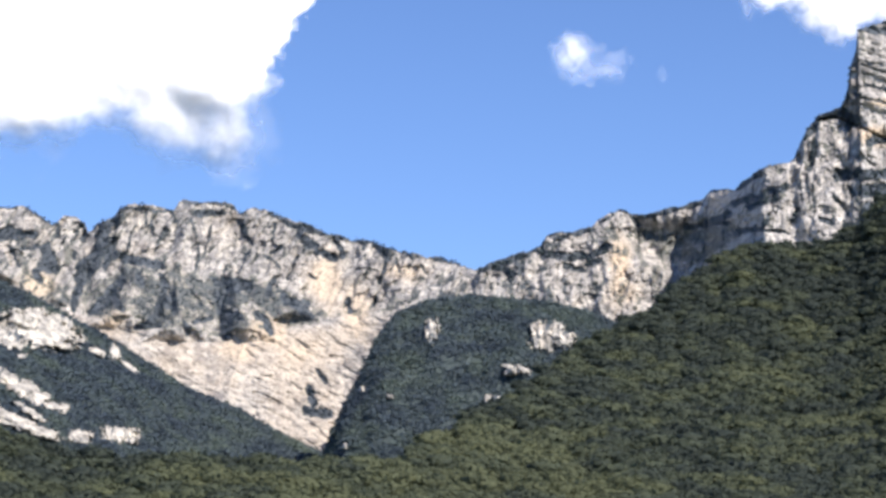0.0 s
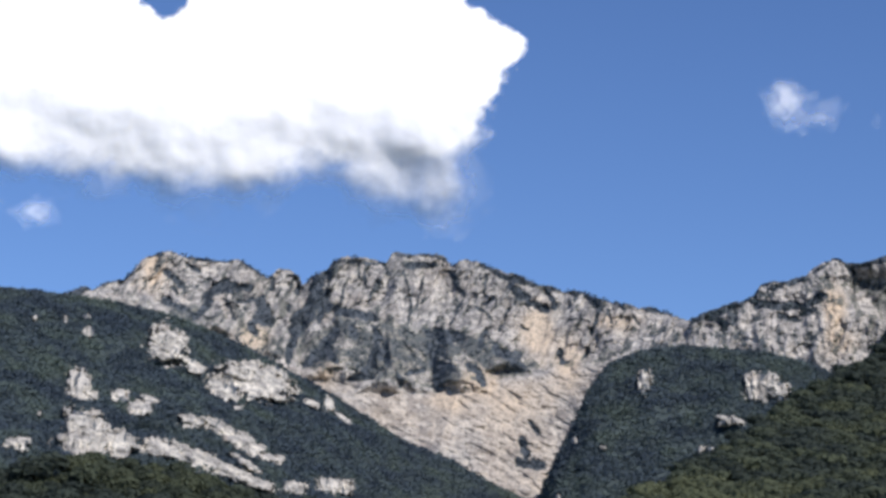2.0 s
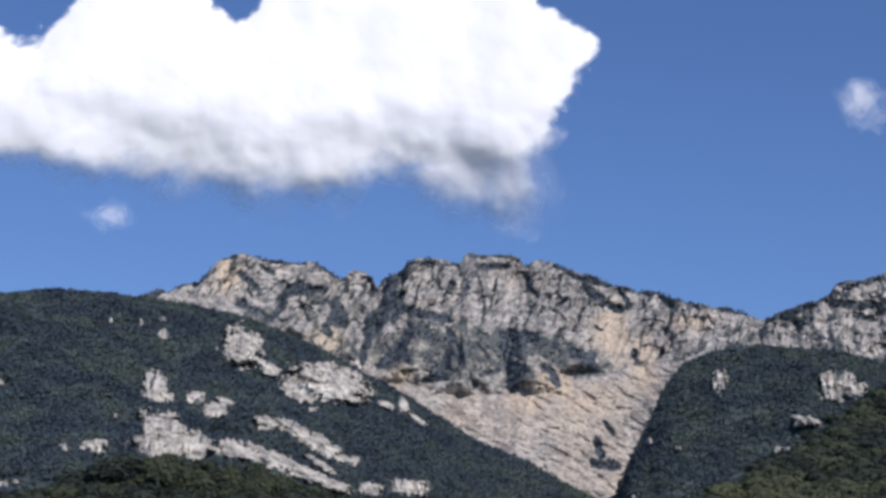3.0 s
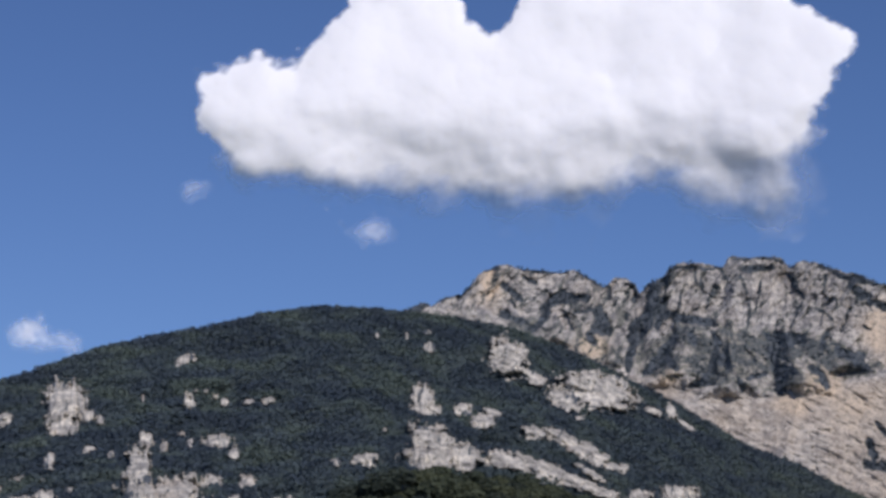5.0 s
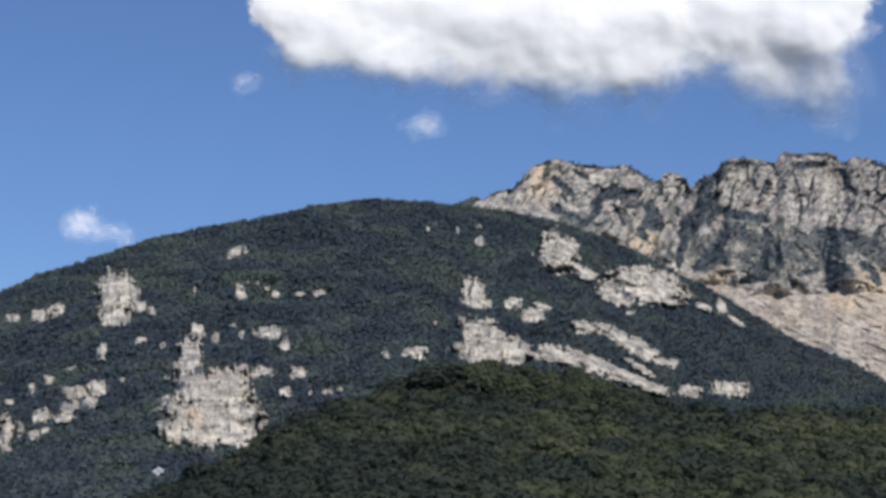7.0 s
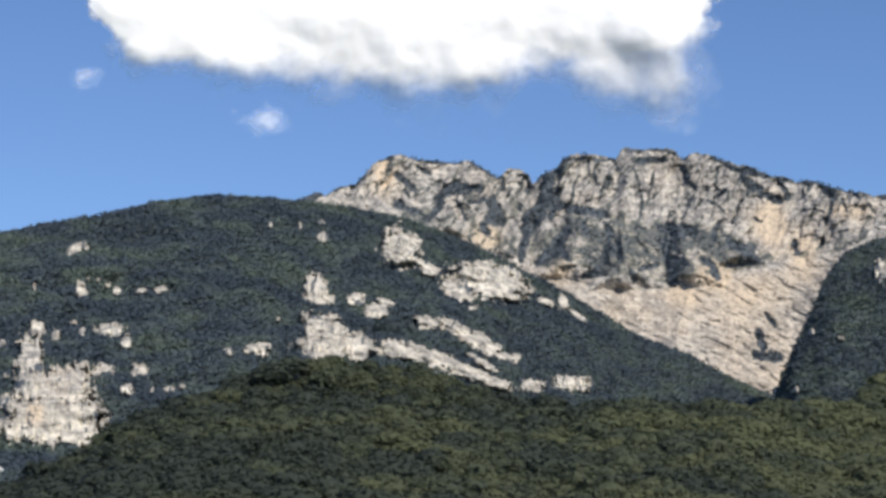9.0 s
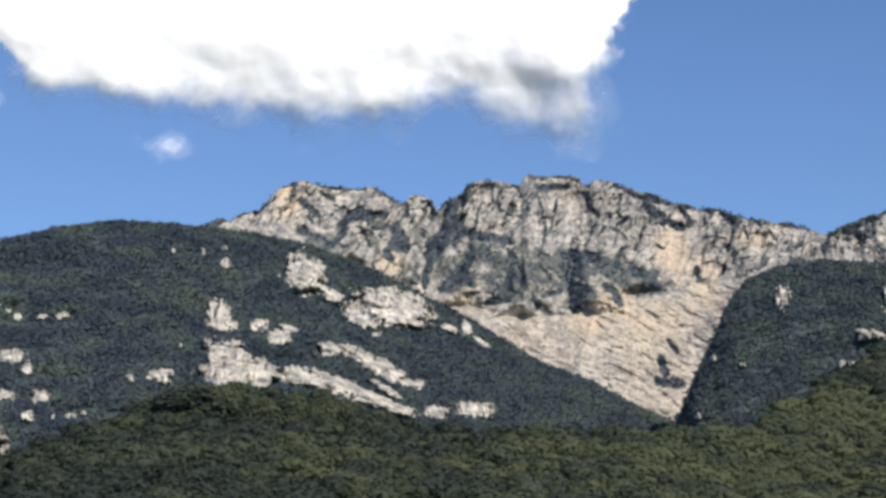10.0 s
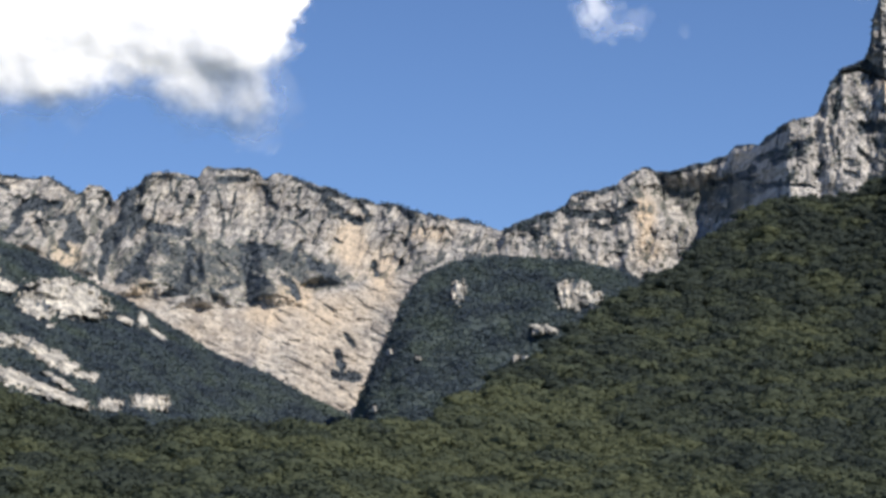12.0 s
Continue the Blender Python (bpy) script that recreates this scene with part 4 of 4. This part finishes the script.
CRAGS_LOW = [(-24.39, 4.94, 0.37, 0.16, 0), (-23.88, 5.03, 0.26, 0.21, 0), (-24.61, 4.45, 0.2, 0.37, 20), (-24.18, 4.65, 0.34, 0.17, -20), (-25.2, 4.3, 0.26, 0.17, -15), (-25.39, 3.85, 0.17, 0.13, 0), (-25.12, 3.98, 0.14, 0.11, 0), (-26.08, 3.86, 0.2, 0.43, 0), (-25.74, 3.94, 0.09, 0.31, 0), (-25.5, 4.94, 0.13, 0.18, 0), (-25.1, 5.2, 0.13, 0.13, 0), (-23.29, 5.25, 0.09, 0.09, 0), (-26.04, 4.66, 0.14, 0.09, 0), (-26.76, 3.84, 0.26, 0.28, 0), (-26.65, 4.61, 0.23, 0.13, 0), (-23.93, 5.51, 0.11, 0.06, 0), (-24.62, 5.5, 0.2, 0.06, -15)]
CRAGS_EAST = [(-12.39, 8.64, 0.45, 0.4, 25), (-11.77, 8.15, 0.43, 0.16, 25), (-10.17, 7.78, 0.82, 0.4, 8), (-10.92, 7.58, 0.43, 0.26, 25), (-9.64, 7.47, 0.28, 0.23, 0), (-10.29, 8.12, 0.31, 0.2, 0), (-9.15, 7.54, 0.17, 0.11, 0), (-8.66, 7.25, 0.21, 0.09, 25), (-8.26, 7.25, 0.14, 0.2, 0), (-7.87, 6.9, 0.36, 0.07, 35), (-14.53, 7.59, 0.28, 0.34, 0), (-14.29, 7.3, 0.26, 0.13, 0), (-13.49, 7.32, 0.23, 0.17, 0), (-13, 7.06, 0.31, 0.2, -10), (-12.71, 7.25, 0.28, 0.09, 15), (-14.31, 6.63, 0.51, 0.31, 12), (-14.31, 6.12, 0.65, 0.28, 0), (-13.51, 6.15, 0.45, 0.31, 8), (-10.53, 7.09, 0.14, 0.09, 0)]
CRAGS_BANDS = [(-12.38, 6.05, 0.54, 0.23, 8), (-11.6, 5.84, 0.64, 0.23, 18), (-10.75, 5.54, 0.64, 0.18, 22), (-9.97, 5.26, 0.5, 0.14, 20), (-11.67, 6.73, 0.31, 0.2, 10), (-11, 6.59, 0.51, 0.2, 30), (-10.38, 6.25, 0.57, 0.21, 30), (-9.78, 5.9, 0.4, 0.11, 15), (-9.47, 5.83, 0.13, 0.14, 0), (-10.32, 5.76, 0.74, 0.09, 34), (-9.05, 5.14, 0.31, 0.16, 0), (-8.07, 5.21, 0.48, 0.21, 0), (-15.67, 9.19, 0.06, 0.11, 0), (-14.91, 9.19, 0.04, 0.11, 0), (-14.4, 9.27, 0.11, 0.07, 0), (-14.33, 8.9, 0.13, 0.13, 0), (-15.95, 6.06, 0.34, 0.18, 0), (-16.7, 6.01, 0.13, 0.11, 0), (-15.46, 6.83, 0.06, 0.07, 0)]

for title, label, slope, az0, az1, rocks, gap, seed, floor_low in (
        ("wooded_knoll", "dark wooded knoll with a few pale rocks below the gap", knoll_slope, -3.4, 9.0, KNOLL_ROCKS, 4.7, 3, 4.0),
        ("wooded_mountain", "broad dark-wooded mountain dome with pale limestone crags", dome_slope, -32.0, -1.5, CRAGS_WEST + CRAGS_SMALL + CRAGS_LOW + CRAGS_EAST + CRAGS_BANDS, 4.7, 5, 1.9)):
    rng = np.random.default_rng(seed)
    hill = thing(title, label, "mountain")
    az = np.arange(az0, az1, 0.12)
    verts, azg, elg, dg, lead = slope.sheet(az, 90, None, slope.foot, None)
    part("hillside", mesh_of("hillside", verts.reshape(-1, 3), grid_faces(verts.shape[0], len(az))), HAZED_UNDERGROWTH, hill)
    crops = [Outcrop(a, e, w, h, dip, 10 * seed + k) for k, (a, e, w, h, dip) in enumerate(rocks)]
    for o in crops:
        me = outcrop_mesh(slope, o)
        if me:
            part("rock_outcrop", me, CRAG, hill, "pale grey limestone crag")

    def bare(a, e):
        hit = (np.abs(a + 22.29) < 0.15) & (e > 2.84) & (e < 3.1)
        for o in crops:
            near = (np.abs(a - o.az) < 1.8 * o.w) & (np.abs(e - o.el) < 1.8 * o.h)
            hit[near] |= o.mask(a[near], e[near]) > rng.choice([0.03, 0.12], near.sum(), p=[0.7, 0.3])
        return hit

    spots = sow(slope, max(az0, -28.5), min(az1, 5.5), gap, floor_low, rng, bare)
    shown = np.interp(spots[:, 0], [-26, -23, -20, -16, -13.7, -11, -8.5, -1, 1], [1.0, 2.0, 3.4, 5.1, 5.5, 5.1, 4.5, 4.5, 5.6]) - 0.25
    spots = spots[(spots[:, 1] > shown) | (rng.random(len(spots)) < 0.25)]
    sizes = 4.9 * np.exp(np.clip(rng.normal(0.03, 0.2, len(spots)), -0.5, 0.5))
    forest(hill, slope, spots, sizes, FAR_CROWNS, rng, HAZED_LEAVES, "dense dark green mixed forest", 62.0, offset=-1.4)
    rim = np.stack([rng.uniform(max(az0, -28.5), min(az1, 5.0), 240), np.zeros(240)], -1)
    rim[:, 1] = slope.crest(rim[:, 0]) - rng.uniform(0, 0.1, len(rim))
    forest(hill, slope, rim, rng.uniform(5, 9, len(rim)), [spruce(rng) for _ in range(5)], rng, HAZED_LEAVES, "dark spruces along the crest", 140.0, -0.25, "spruce_stand")

# ---- near wooded hill, running up to the foot of the tower ----
HILL_CREST = [(-26, 0.54), (-22.98, 1.94), (-21.47, 2.69), (-20.08, 3.44), (-18.97, 4.19), (-17.7, 4.7), (-16.42, 5.08), (-15.14, 5.41), (-13.72, 5.49), (-12.43, 5.37), (-10.87, 5.0), (-9.61, 4.6),
              (-8.22, 4.5), (-6.83, 4.5), (-5.42, 4.48), (-4.01, 4.36), (-2.6, 4.46), (-1.18, 4.58), (0.24, 5.35), (1.66, 6.22), (3.09, 7.08), (4.39, 7.94), (5.68, 8.72), (6.69, 9.42), (7.41, 9.9), (8.54, 9.86), (9.52, 9.94), (10.37, 10.25), (10.81, 10.7), (11.21, 11.1), (13, 11.6), (17, 11.0)]
hill_slope = Slope(HILL_CREST, [(-26, 1150), (-18, 1230), (-13.7, 1280), (-9, 1250), (-4, 1200), (-1, 1330), (1, 1500), (4, 1750), (7, 2000), (11, 2120), (17, 2150)],
                   [(-26, 900), (-14, 900), (-4, 880), (4, 950), (17, 1050)], 0.15, 1.15, 40, 15)
hill_slope.ripple = 10
near_hill = thing("wooded_hill", "near hill covered in olive-green broadleaf forest", "hill")
az = np.arange(-26, 17, 0.15)
verts, azg, elg, dg, lead = hill_slope.sheet(az, 100, None, hill_slope.foot, None)
part("hillside", mesh_of("hillside", verts.reshape(-1, 3), grid_faces(verts.shape[0], len(az))), UNDERGROWTH, near_hill)
rng = np.random.default_rng(31)
spots = sow(hill_slope, -24.5, 13.5, 7.4, 1.2, rng)
spots_d = hill_slope.distance(spots[:, 0], spots[:, 1])
single = (np.abs(spots[:, 0] + 13.6) < 2.6) & (spots[:, 1] > hill_slope.crest(spots[:, 0]) - 0.75)
lone = spots[single][:280]
keep = np.ones(len(spots), bool)
keep[np.flatnonzero(single)[:280]] = False
spots, spots_d = spots[keep], spots_d[keep]
front = spots_d < 1330
low_d = smooth(1.0, 0.2, np.abs(spots[:, 0] - 0.5) / 7.0) * smooth(5.5, 4.4, spots[:, 1]) * 0.4 - 0.2 * smooth(-5.0, -11.0, spots[:, 0]) - 0.1 * smooth(1450, 1950, spots_d) - 0.15 * smooth(6.0, 8.5, spots[:, 1])
for chosen, crowns, name in ((front, NEAR_CROWNS, "forest"), (~front, MID_CROWNS, "forest")):
    forest(near_hill, hill_slope, spots[chosen], 9.0 * np.exp(np.clip(rng.normal(0.12, 0.18, chosen.sum()), -0.5, 0.5)), crowns, rng, NEAR_LEAVES, "olive-green broadleaf forest", 38.0, low_d[chosen], name)


def trunk_mesh(rng):
    """A tapered trunk with four limbs, of unit height."""
    vs, fs, count = [], [], 0

    def limb(a, b, r0, r1):
        nonlocal count
        a, b = Vector(a), Vector(b)
        q = (b - a).to_track_quat("Z", "Y").to_matrix()
        for base, r in ((a, r0), (b, r1)):
            for k in range(6):
                vs.append(tuple(base + q @ Vector((r * math.cos(k * 1.0472), r * math.sin(k * 1.0472), 0))))
        for k in range(6):
            fs.append((count + k, count + (k + 1) % 6, count + 6 + (k + 1) % 6, count + 6 + k))
        count += 12

    limb((0, 0, -0.06), (0.01, 0, 0.34), 0.035, 0.024)
    limb((0.01, 0, 0.33), (0.0, 0.02, 0.75), 0.024, 0.008)
    for k in range(4):
        a = k * 1.57 + rng.uniform(-0.4, 0.4)
        limb((0.01, 0, 0.26 + 0.06 * k), (0.28 * math.cos(a), 0.28 * math.sin(a), 0.5 + 0.06 * k), 0.014, 0.005)
    return mesh_of("trunk", vs, fs)


models = []
for k in range(6):
    tree = thing("tree", "olive-green broadleaf tree with a rounded crown on the near hill", "tree", group="trees on the near hill")
    part("trunk", trunk_mesh(rng), BARK, tree)
    cv, cf = crown(rng, 320, leaf=0.095)
    part("crown", mesh_of("crown", cv, cf, None, False), LONE_LEAVES, tree)
    models.append(tree)
for k, (p, s) in enumerate(zip(hill_slope.point(lone[:, 0], lone[:, 1]), 9.0 * np.exp(rng.normal(0.15, 0.28, len(lone))))):
    m = Matrix.Translation((p[0], p[1], p[2] - 0.3)) @ Matrix.Rotation(rng.uniform(0, 6.28), 4, "Z") @ Matrix.Scale(float(s), 4)
    if k < len(models):
        models[k].matrix_basis = m
    else:
        o = models[k % len(models)]
        made = copy_thing(o, Matrix.Identity(4))
        made.matrix_basis = m

# ---- small white house on the lower slope ----
def house(at):
    h = thing("house", "small white house with a pale gabled roof among trees", "house", at)
    walls = plain_material("white_render", (0.6, 0.59, 0.57), (0.72, 0.71, 0.69), 0.8)
    tiles = plain_material("pale_roof_sheets", (0.76, 0.76, 0.74), (0.86, 0.86, 0.84), 1.5)
    dark = plain_material("window_glass", (0.03, 0.035, 0.04), (0.05, 0.055, 0.06), 2.0, 0.2)
    bm = bmesh.new()
    outline = [(-4.2, -4), (4.2, -4), (4.2, 4.0), (0, 7.0), (-4.2, 4.0)]
    fronts = [bm.verts.new((x, -4, z)) for x, z in outline]
    backs = [bm.verts.new((x, 4, z)) for x, z in outline]
    bm.faces.new(fronts)
    bm.faces.new(backs[::-1])
    for k in range(5):
        bm.faces.new((fronts[k], backs[k], backs[(k + 1) % 5], fronts[(k + 1) % 5]))
    bmesh.ops.recalc_face_normals(bm, faces=bm.faces)
    part("wall", bm, walls, h)
    for side in (-1, 1):
        bm = bmesh.new()
        bmesh.ops.create_cube(bm, size=1, matrix=Matrix.Translation((side * 2.25, 0, 5.65)) @ Matrix.Rotation(side * radians(36), 4, "Y") @ Matrix.Diagonal((6.1, 9.4, 0.9, 1)))
        part("roof", bm, tiles, h)
    for x, z in ((-2.2, 1.4), (2.2, 1.4), (0, 3.9)):
        bm = bmesh.new()
        bmesh.ops.create_cube(bm, size=1, matrix=Matrix.Translation((x, -4.01, z)) @ Matrix.Diagonal((0.9, 0.08, 1.3, 1)))
        part("window", bm, dark, h)
    return h


hp = dome_slope.point(np.array([-22.29]), np.array([2.92]))[0]
house((hp[0], hp[1], hp[2] - 0.5)).rotation_euler = (0, 0, radians(12))


# ---- clouds ----
def cloud(title, label, blobs, span, seed, rough=0.8, depth=4750.0, scale=1.0, soft_gain=1.0, step=0.06, base=None, belly=0.0, shelves=()):
    """A cloud of several swelling heaps; blobs: heading, elevation, half width, half height, weight."""
    az0, az1, el0, el1 = span
    az, el = np.arange(az0, az1, step), np.arange(el0, el1, step)
    azg, elg = np.meshgrid(az, el)
    wx = azg + 0.5 * scale * (fbm(azg / (1.3 * scale), elg / (1.3 * scale), 0, seed + 1, 4) - 0.5)
    wy = elg + 0.5 * scale * (fbm(azg / (1.3 * scale), elg / (1.3 * scale), 5, seed + 2, 4) - 0.5)
    t = -0.35 + 0 * azg
    for a, e, w, h, k in blobs:
        t = t + k * np.exp(-((wx - a) / w) ** 2 - ((wy - e) / h) ** 2)
    broad = t.copy()
    puff = 1 - ridged(azg / (0.95 * scale), elg / (0.85 * scale), 1, seed + 3, 4)
    if base:
        rough = rough * (0.55 + 0.45 * smooth(12.8, 14.2, elg))
    rng = np.random.default_rng(seed)
    seeds = np.stack([rng.uniform(az0, az1, 900), rng.uniform(el0, el1, 900), scale * rng.choice([0.4, 0.7, 1.1, 1.7], 900, p=[0.4, 0.3, 0.2, 0.1])], -1)
    at_row, at_col = np.clip(((seeds[:, 1] - el0) / step).astype(int), 0, len(el) - 1), np.clip(((seeds[:, 0] - az0) / step).astype(int), 0, len(az) - 1)
    seeds = seeds[broad[at_row, at_col] > 0.28 * seeds[:, 2] / scale - 0.16][:420]
    lobe = 0 * azg
    for a, e, r in seeds:
        lobe = lobe + (r * np.clip(1 - ((wx - a) ** 2 + (wy - e) ** 2) / r ** 2, 0, 1) ** 0.8) ** 5
    lobe = lobe ** 0.2 / scale
    t = t + rough * 0.95 * (lobe - 0.72)
    t = t + 0.8 * rough * (fbm(azg / (0.9 * scale), elg / (0.8 * scale), 2, seed + 4, 6, 0.6) - 0.5) + 1.5 * rough * (puff - 0.3)
    heap = scale * ((48 if belly else 16) * (1 - np.exp(-1.6 * np.clip(broad + 0.3, 0, 3))) - (54 if belly else 40) * (elg - elg.mean()) / scale + 7 * (puff - 0.3) + (24 if belly else 8) * (fbm(azg / (1.5 * scale), elg / (1.3 * scale), 4, seed + 11, 3, 0.5) - 0.5) + 20 * lobe + 4 * (fbm(azg / (0.5 * scale), elg / (0.4 * scale), 6, seed + 9, 4, 0.55) - 0.5) + (34 if belly else 25) * (fbm(azg / (4.6 * scale), elg / (3.2 * scale), 3, seed + 6, 3) - 0.5))
    if belly:
        low = belly + 0.8 * (fbm(azg / 2.6, elg / 2.6, 0, seed + 8, 3, 0.45) - 0.5) - elg
        heap = heap - 66 * np.log1p(np.exp(2.5 * low)) / 2.5 + 12 * smooth(-8.6, -4.0, azg)
    for a, e, w, k in shelves:
        heap = heap + k * smooth(-0.6, 0.5, wy - e) * np.exp(-((wx - a) / w) ** 2 - np.clip(wy - e, 0, 9) / 1.6)
    keep = t > -0.28
    f = grid_faces(len(el), len(az), keep)
    fv = place(azg, elg, depth - heap)
    bv = place(azg, elg, depth - heap + 8 + 0.9 * np.clip(heap + 120, 0, 600) * np.clip(t + 0.28, 0, 1))
    thick = np.clip(t * soft_gain, -1, 1.5)
    if base:
        thick = thick * (1 + 1.2 * smooth(13.4, 14.6, elg))
        thick = thick * (0.5 + 0.5 * smooth(base[0], base[1], elg + 0.25 * (azg + 12) * smooth(-9, -4, azg) * -0.6))
    labels = np.arange(azg.size)
    for _ in range(200):
        least = labels[f].min(1)
        grown = labels.copy()
        for k in range(4):
            np.minimum.at(grown, f[:, k], least)
        grown = grown[grown]
        if (grown == labels).all():
            break
        labels = grown
    owner = labels[f[:, 0]]
    marks, counts = np.unique(owner, return_counts=True)
    made = []
    for mark in marks[np.argsort(-counts)]:
        own = f[owner == mark]
        if len(own) < 24:
            continue
        v, f2, at = compact(fv.reshape(-1, 3), own, {"thick": thick})
        w = bv.reshape(-1, 3)[np.unique(own)]
        edges = np.concatenate([f2[:, [k, (k + 1) % 4]] for k in range(4)])
        _, first, times = np.unique(np.sort(edges, 1), axis=0, return_index=True, return_counts=True)
        e = edges[first[times == 1]]
        rim = np.stack([e[:, 1], e[:, 0], e[:, 0] + len(v), e[:, 1] + len(v)], -1)
        made.append(mesh_of("cloud", np.concatenate([v, w]), np.concatenate([f2, f2[:, ::-1] + len(v), rim]), {"thick": np.concatenate([at["thick"], 0.3 * at["thick"]])}))
    if len(made) == 1:
        made[0].materials.append(CLOUD)
        return tagged(new(title, made[0]), label, "cloud", "clouds")
    whole = thing(title, label, "cloud", group="clouds")
    for me in made:
        part("puff", me, CLOUD, whole)
    return whole


cloud("cloud", "large bright white cumulus cloud with grey underside above the ridge",
      [(-18.6, 14.45, 1.5, 1.1, 1.1), (-16.2, 15.3, 1.9, 2.1, 1.4), (-17.4, 18.2, 1.5, 1.2, -1.4), (-19.6, 16.6, 0.9, 0.8, -0.6), (-15.6, 18.2, 1.5, 1.3, 1.2), (-13.0, 14.8, 2.6, 1.9, 1.3), (-10.2, 15.3, 2.6, 2.2, 1.4), (-9.5, 18.0, 2.6, 1.6, 1.3), (-7.0, 15.4, 2.0, 1.9, 1.3), (-5.2, 16.2, 1.3, 1.5, 1.0), (-6.6, 13.3, 1.3, 1.0, 0.85), (-3.6, 16.3, 0.7, 0.5, 0.5), (-5.4, 12.4, 0.9, 0.9, 0.62), (-12.7, 17.6, 0.55, 0.8, -1.6), (-18.9, 13.7, 1.1, 0.8, 0.8), (-18.2, 15.2, 1.0, 0.8, 0.15), (-15.0, 13.25, 3.0, 0.6, 0.4), (-10.3, 13.3, 3.0, 0.6, 0.4)],
      (-22.5, -1.5, 10.8, 21.0), 5, soft_gain=1.2, base=(12.4, 14.4), belly=14.6,
      shelves=[(-17.2, 14.9, 1.7, 22), (-13.6, 14.5, 1.8, 15), (-9.6, 14.7, 1.5, 15)])
cloud("cloud", "small white fair-weather cloud puff", [(3.3, 14.75, 0.66, 0.4, 0.9), (3.5, 15.3, 0.3, 0.4, 0.45), (4.2, 14.55, 0.8, 0.35, 0.75), (5.6, 14.15, 0.5, 0.35, 0.42), (3.7, 14.0, 0.35, 0.3, 0.35), (4.6, 15.2, 0.4, 0.3, 0.32)], (1.6, 6.9, 13.2, 16.8), 25, 0.9, 4700, 0.4, 0.3, 0.03)
cloud("cloud", "white cumulus cloud above the rock tower", [(9.6, 16.6, 2.2, 0.75, 1.3), (11.5, 16.5, 1.6, 1.0, 1.0), (10.2, 15.3, 0.5, 0.5, 0.35)], (6.5, 14.5, 14.2, 18.4), 35, 0.7, 4700, 0.7, 1.0, 0.05)
cloud("cloud", "small white cloud low behind the wooded mountain", [(-24.35, 9.05, 0.65, 0.42, 0.75), (-23.3, 8.9, 0.6, 0.3, 0.5), (-24.5, 9.4, 0.35, 0.3, 0.3)], (-26.2, -21.8, 7.9, 10.2), 45, 0.6, 4700, 0.45, 0.6, 0.03)
cloud("cloud", "thin grey cloud wisp", [(-15.9, 11.75, 0.6, 0.27, 0.85), (-16.9, 11.9, 0.8, 0.2, 0.35), (-16.9, 12.4, 0.9, 0.3, 0.35)], (-18.6, -14.6, 10.9, 13.2), 55, 0.7, 4450, 0.4, 0.3, 0.03)
cloud("cloud", "thin grey cloud wisp", [(-20.35, 12.8, 0.45, 0.3, 0.75), (-21.2, 11.9, 0.4, 0.4, 0.25)], (-22.4, -19.0, 11.2, 13.8), 65, 0.7, 4450, 0.4, 0.3, 0.03)
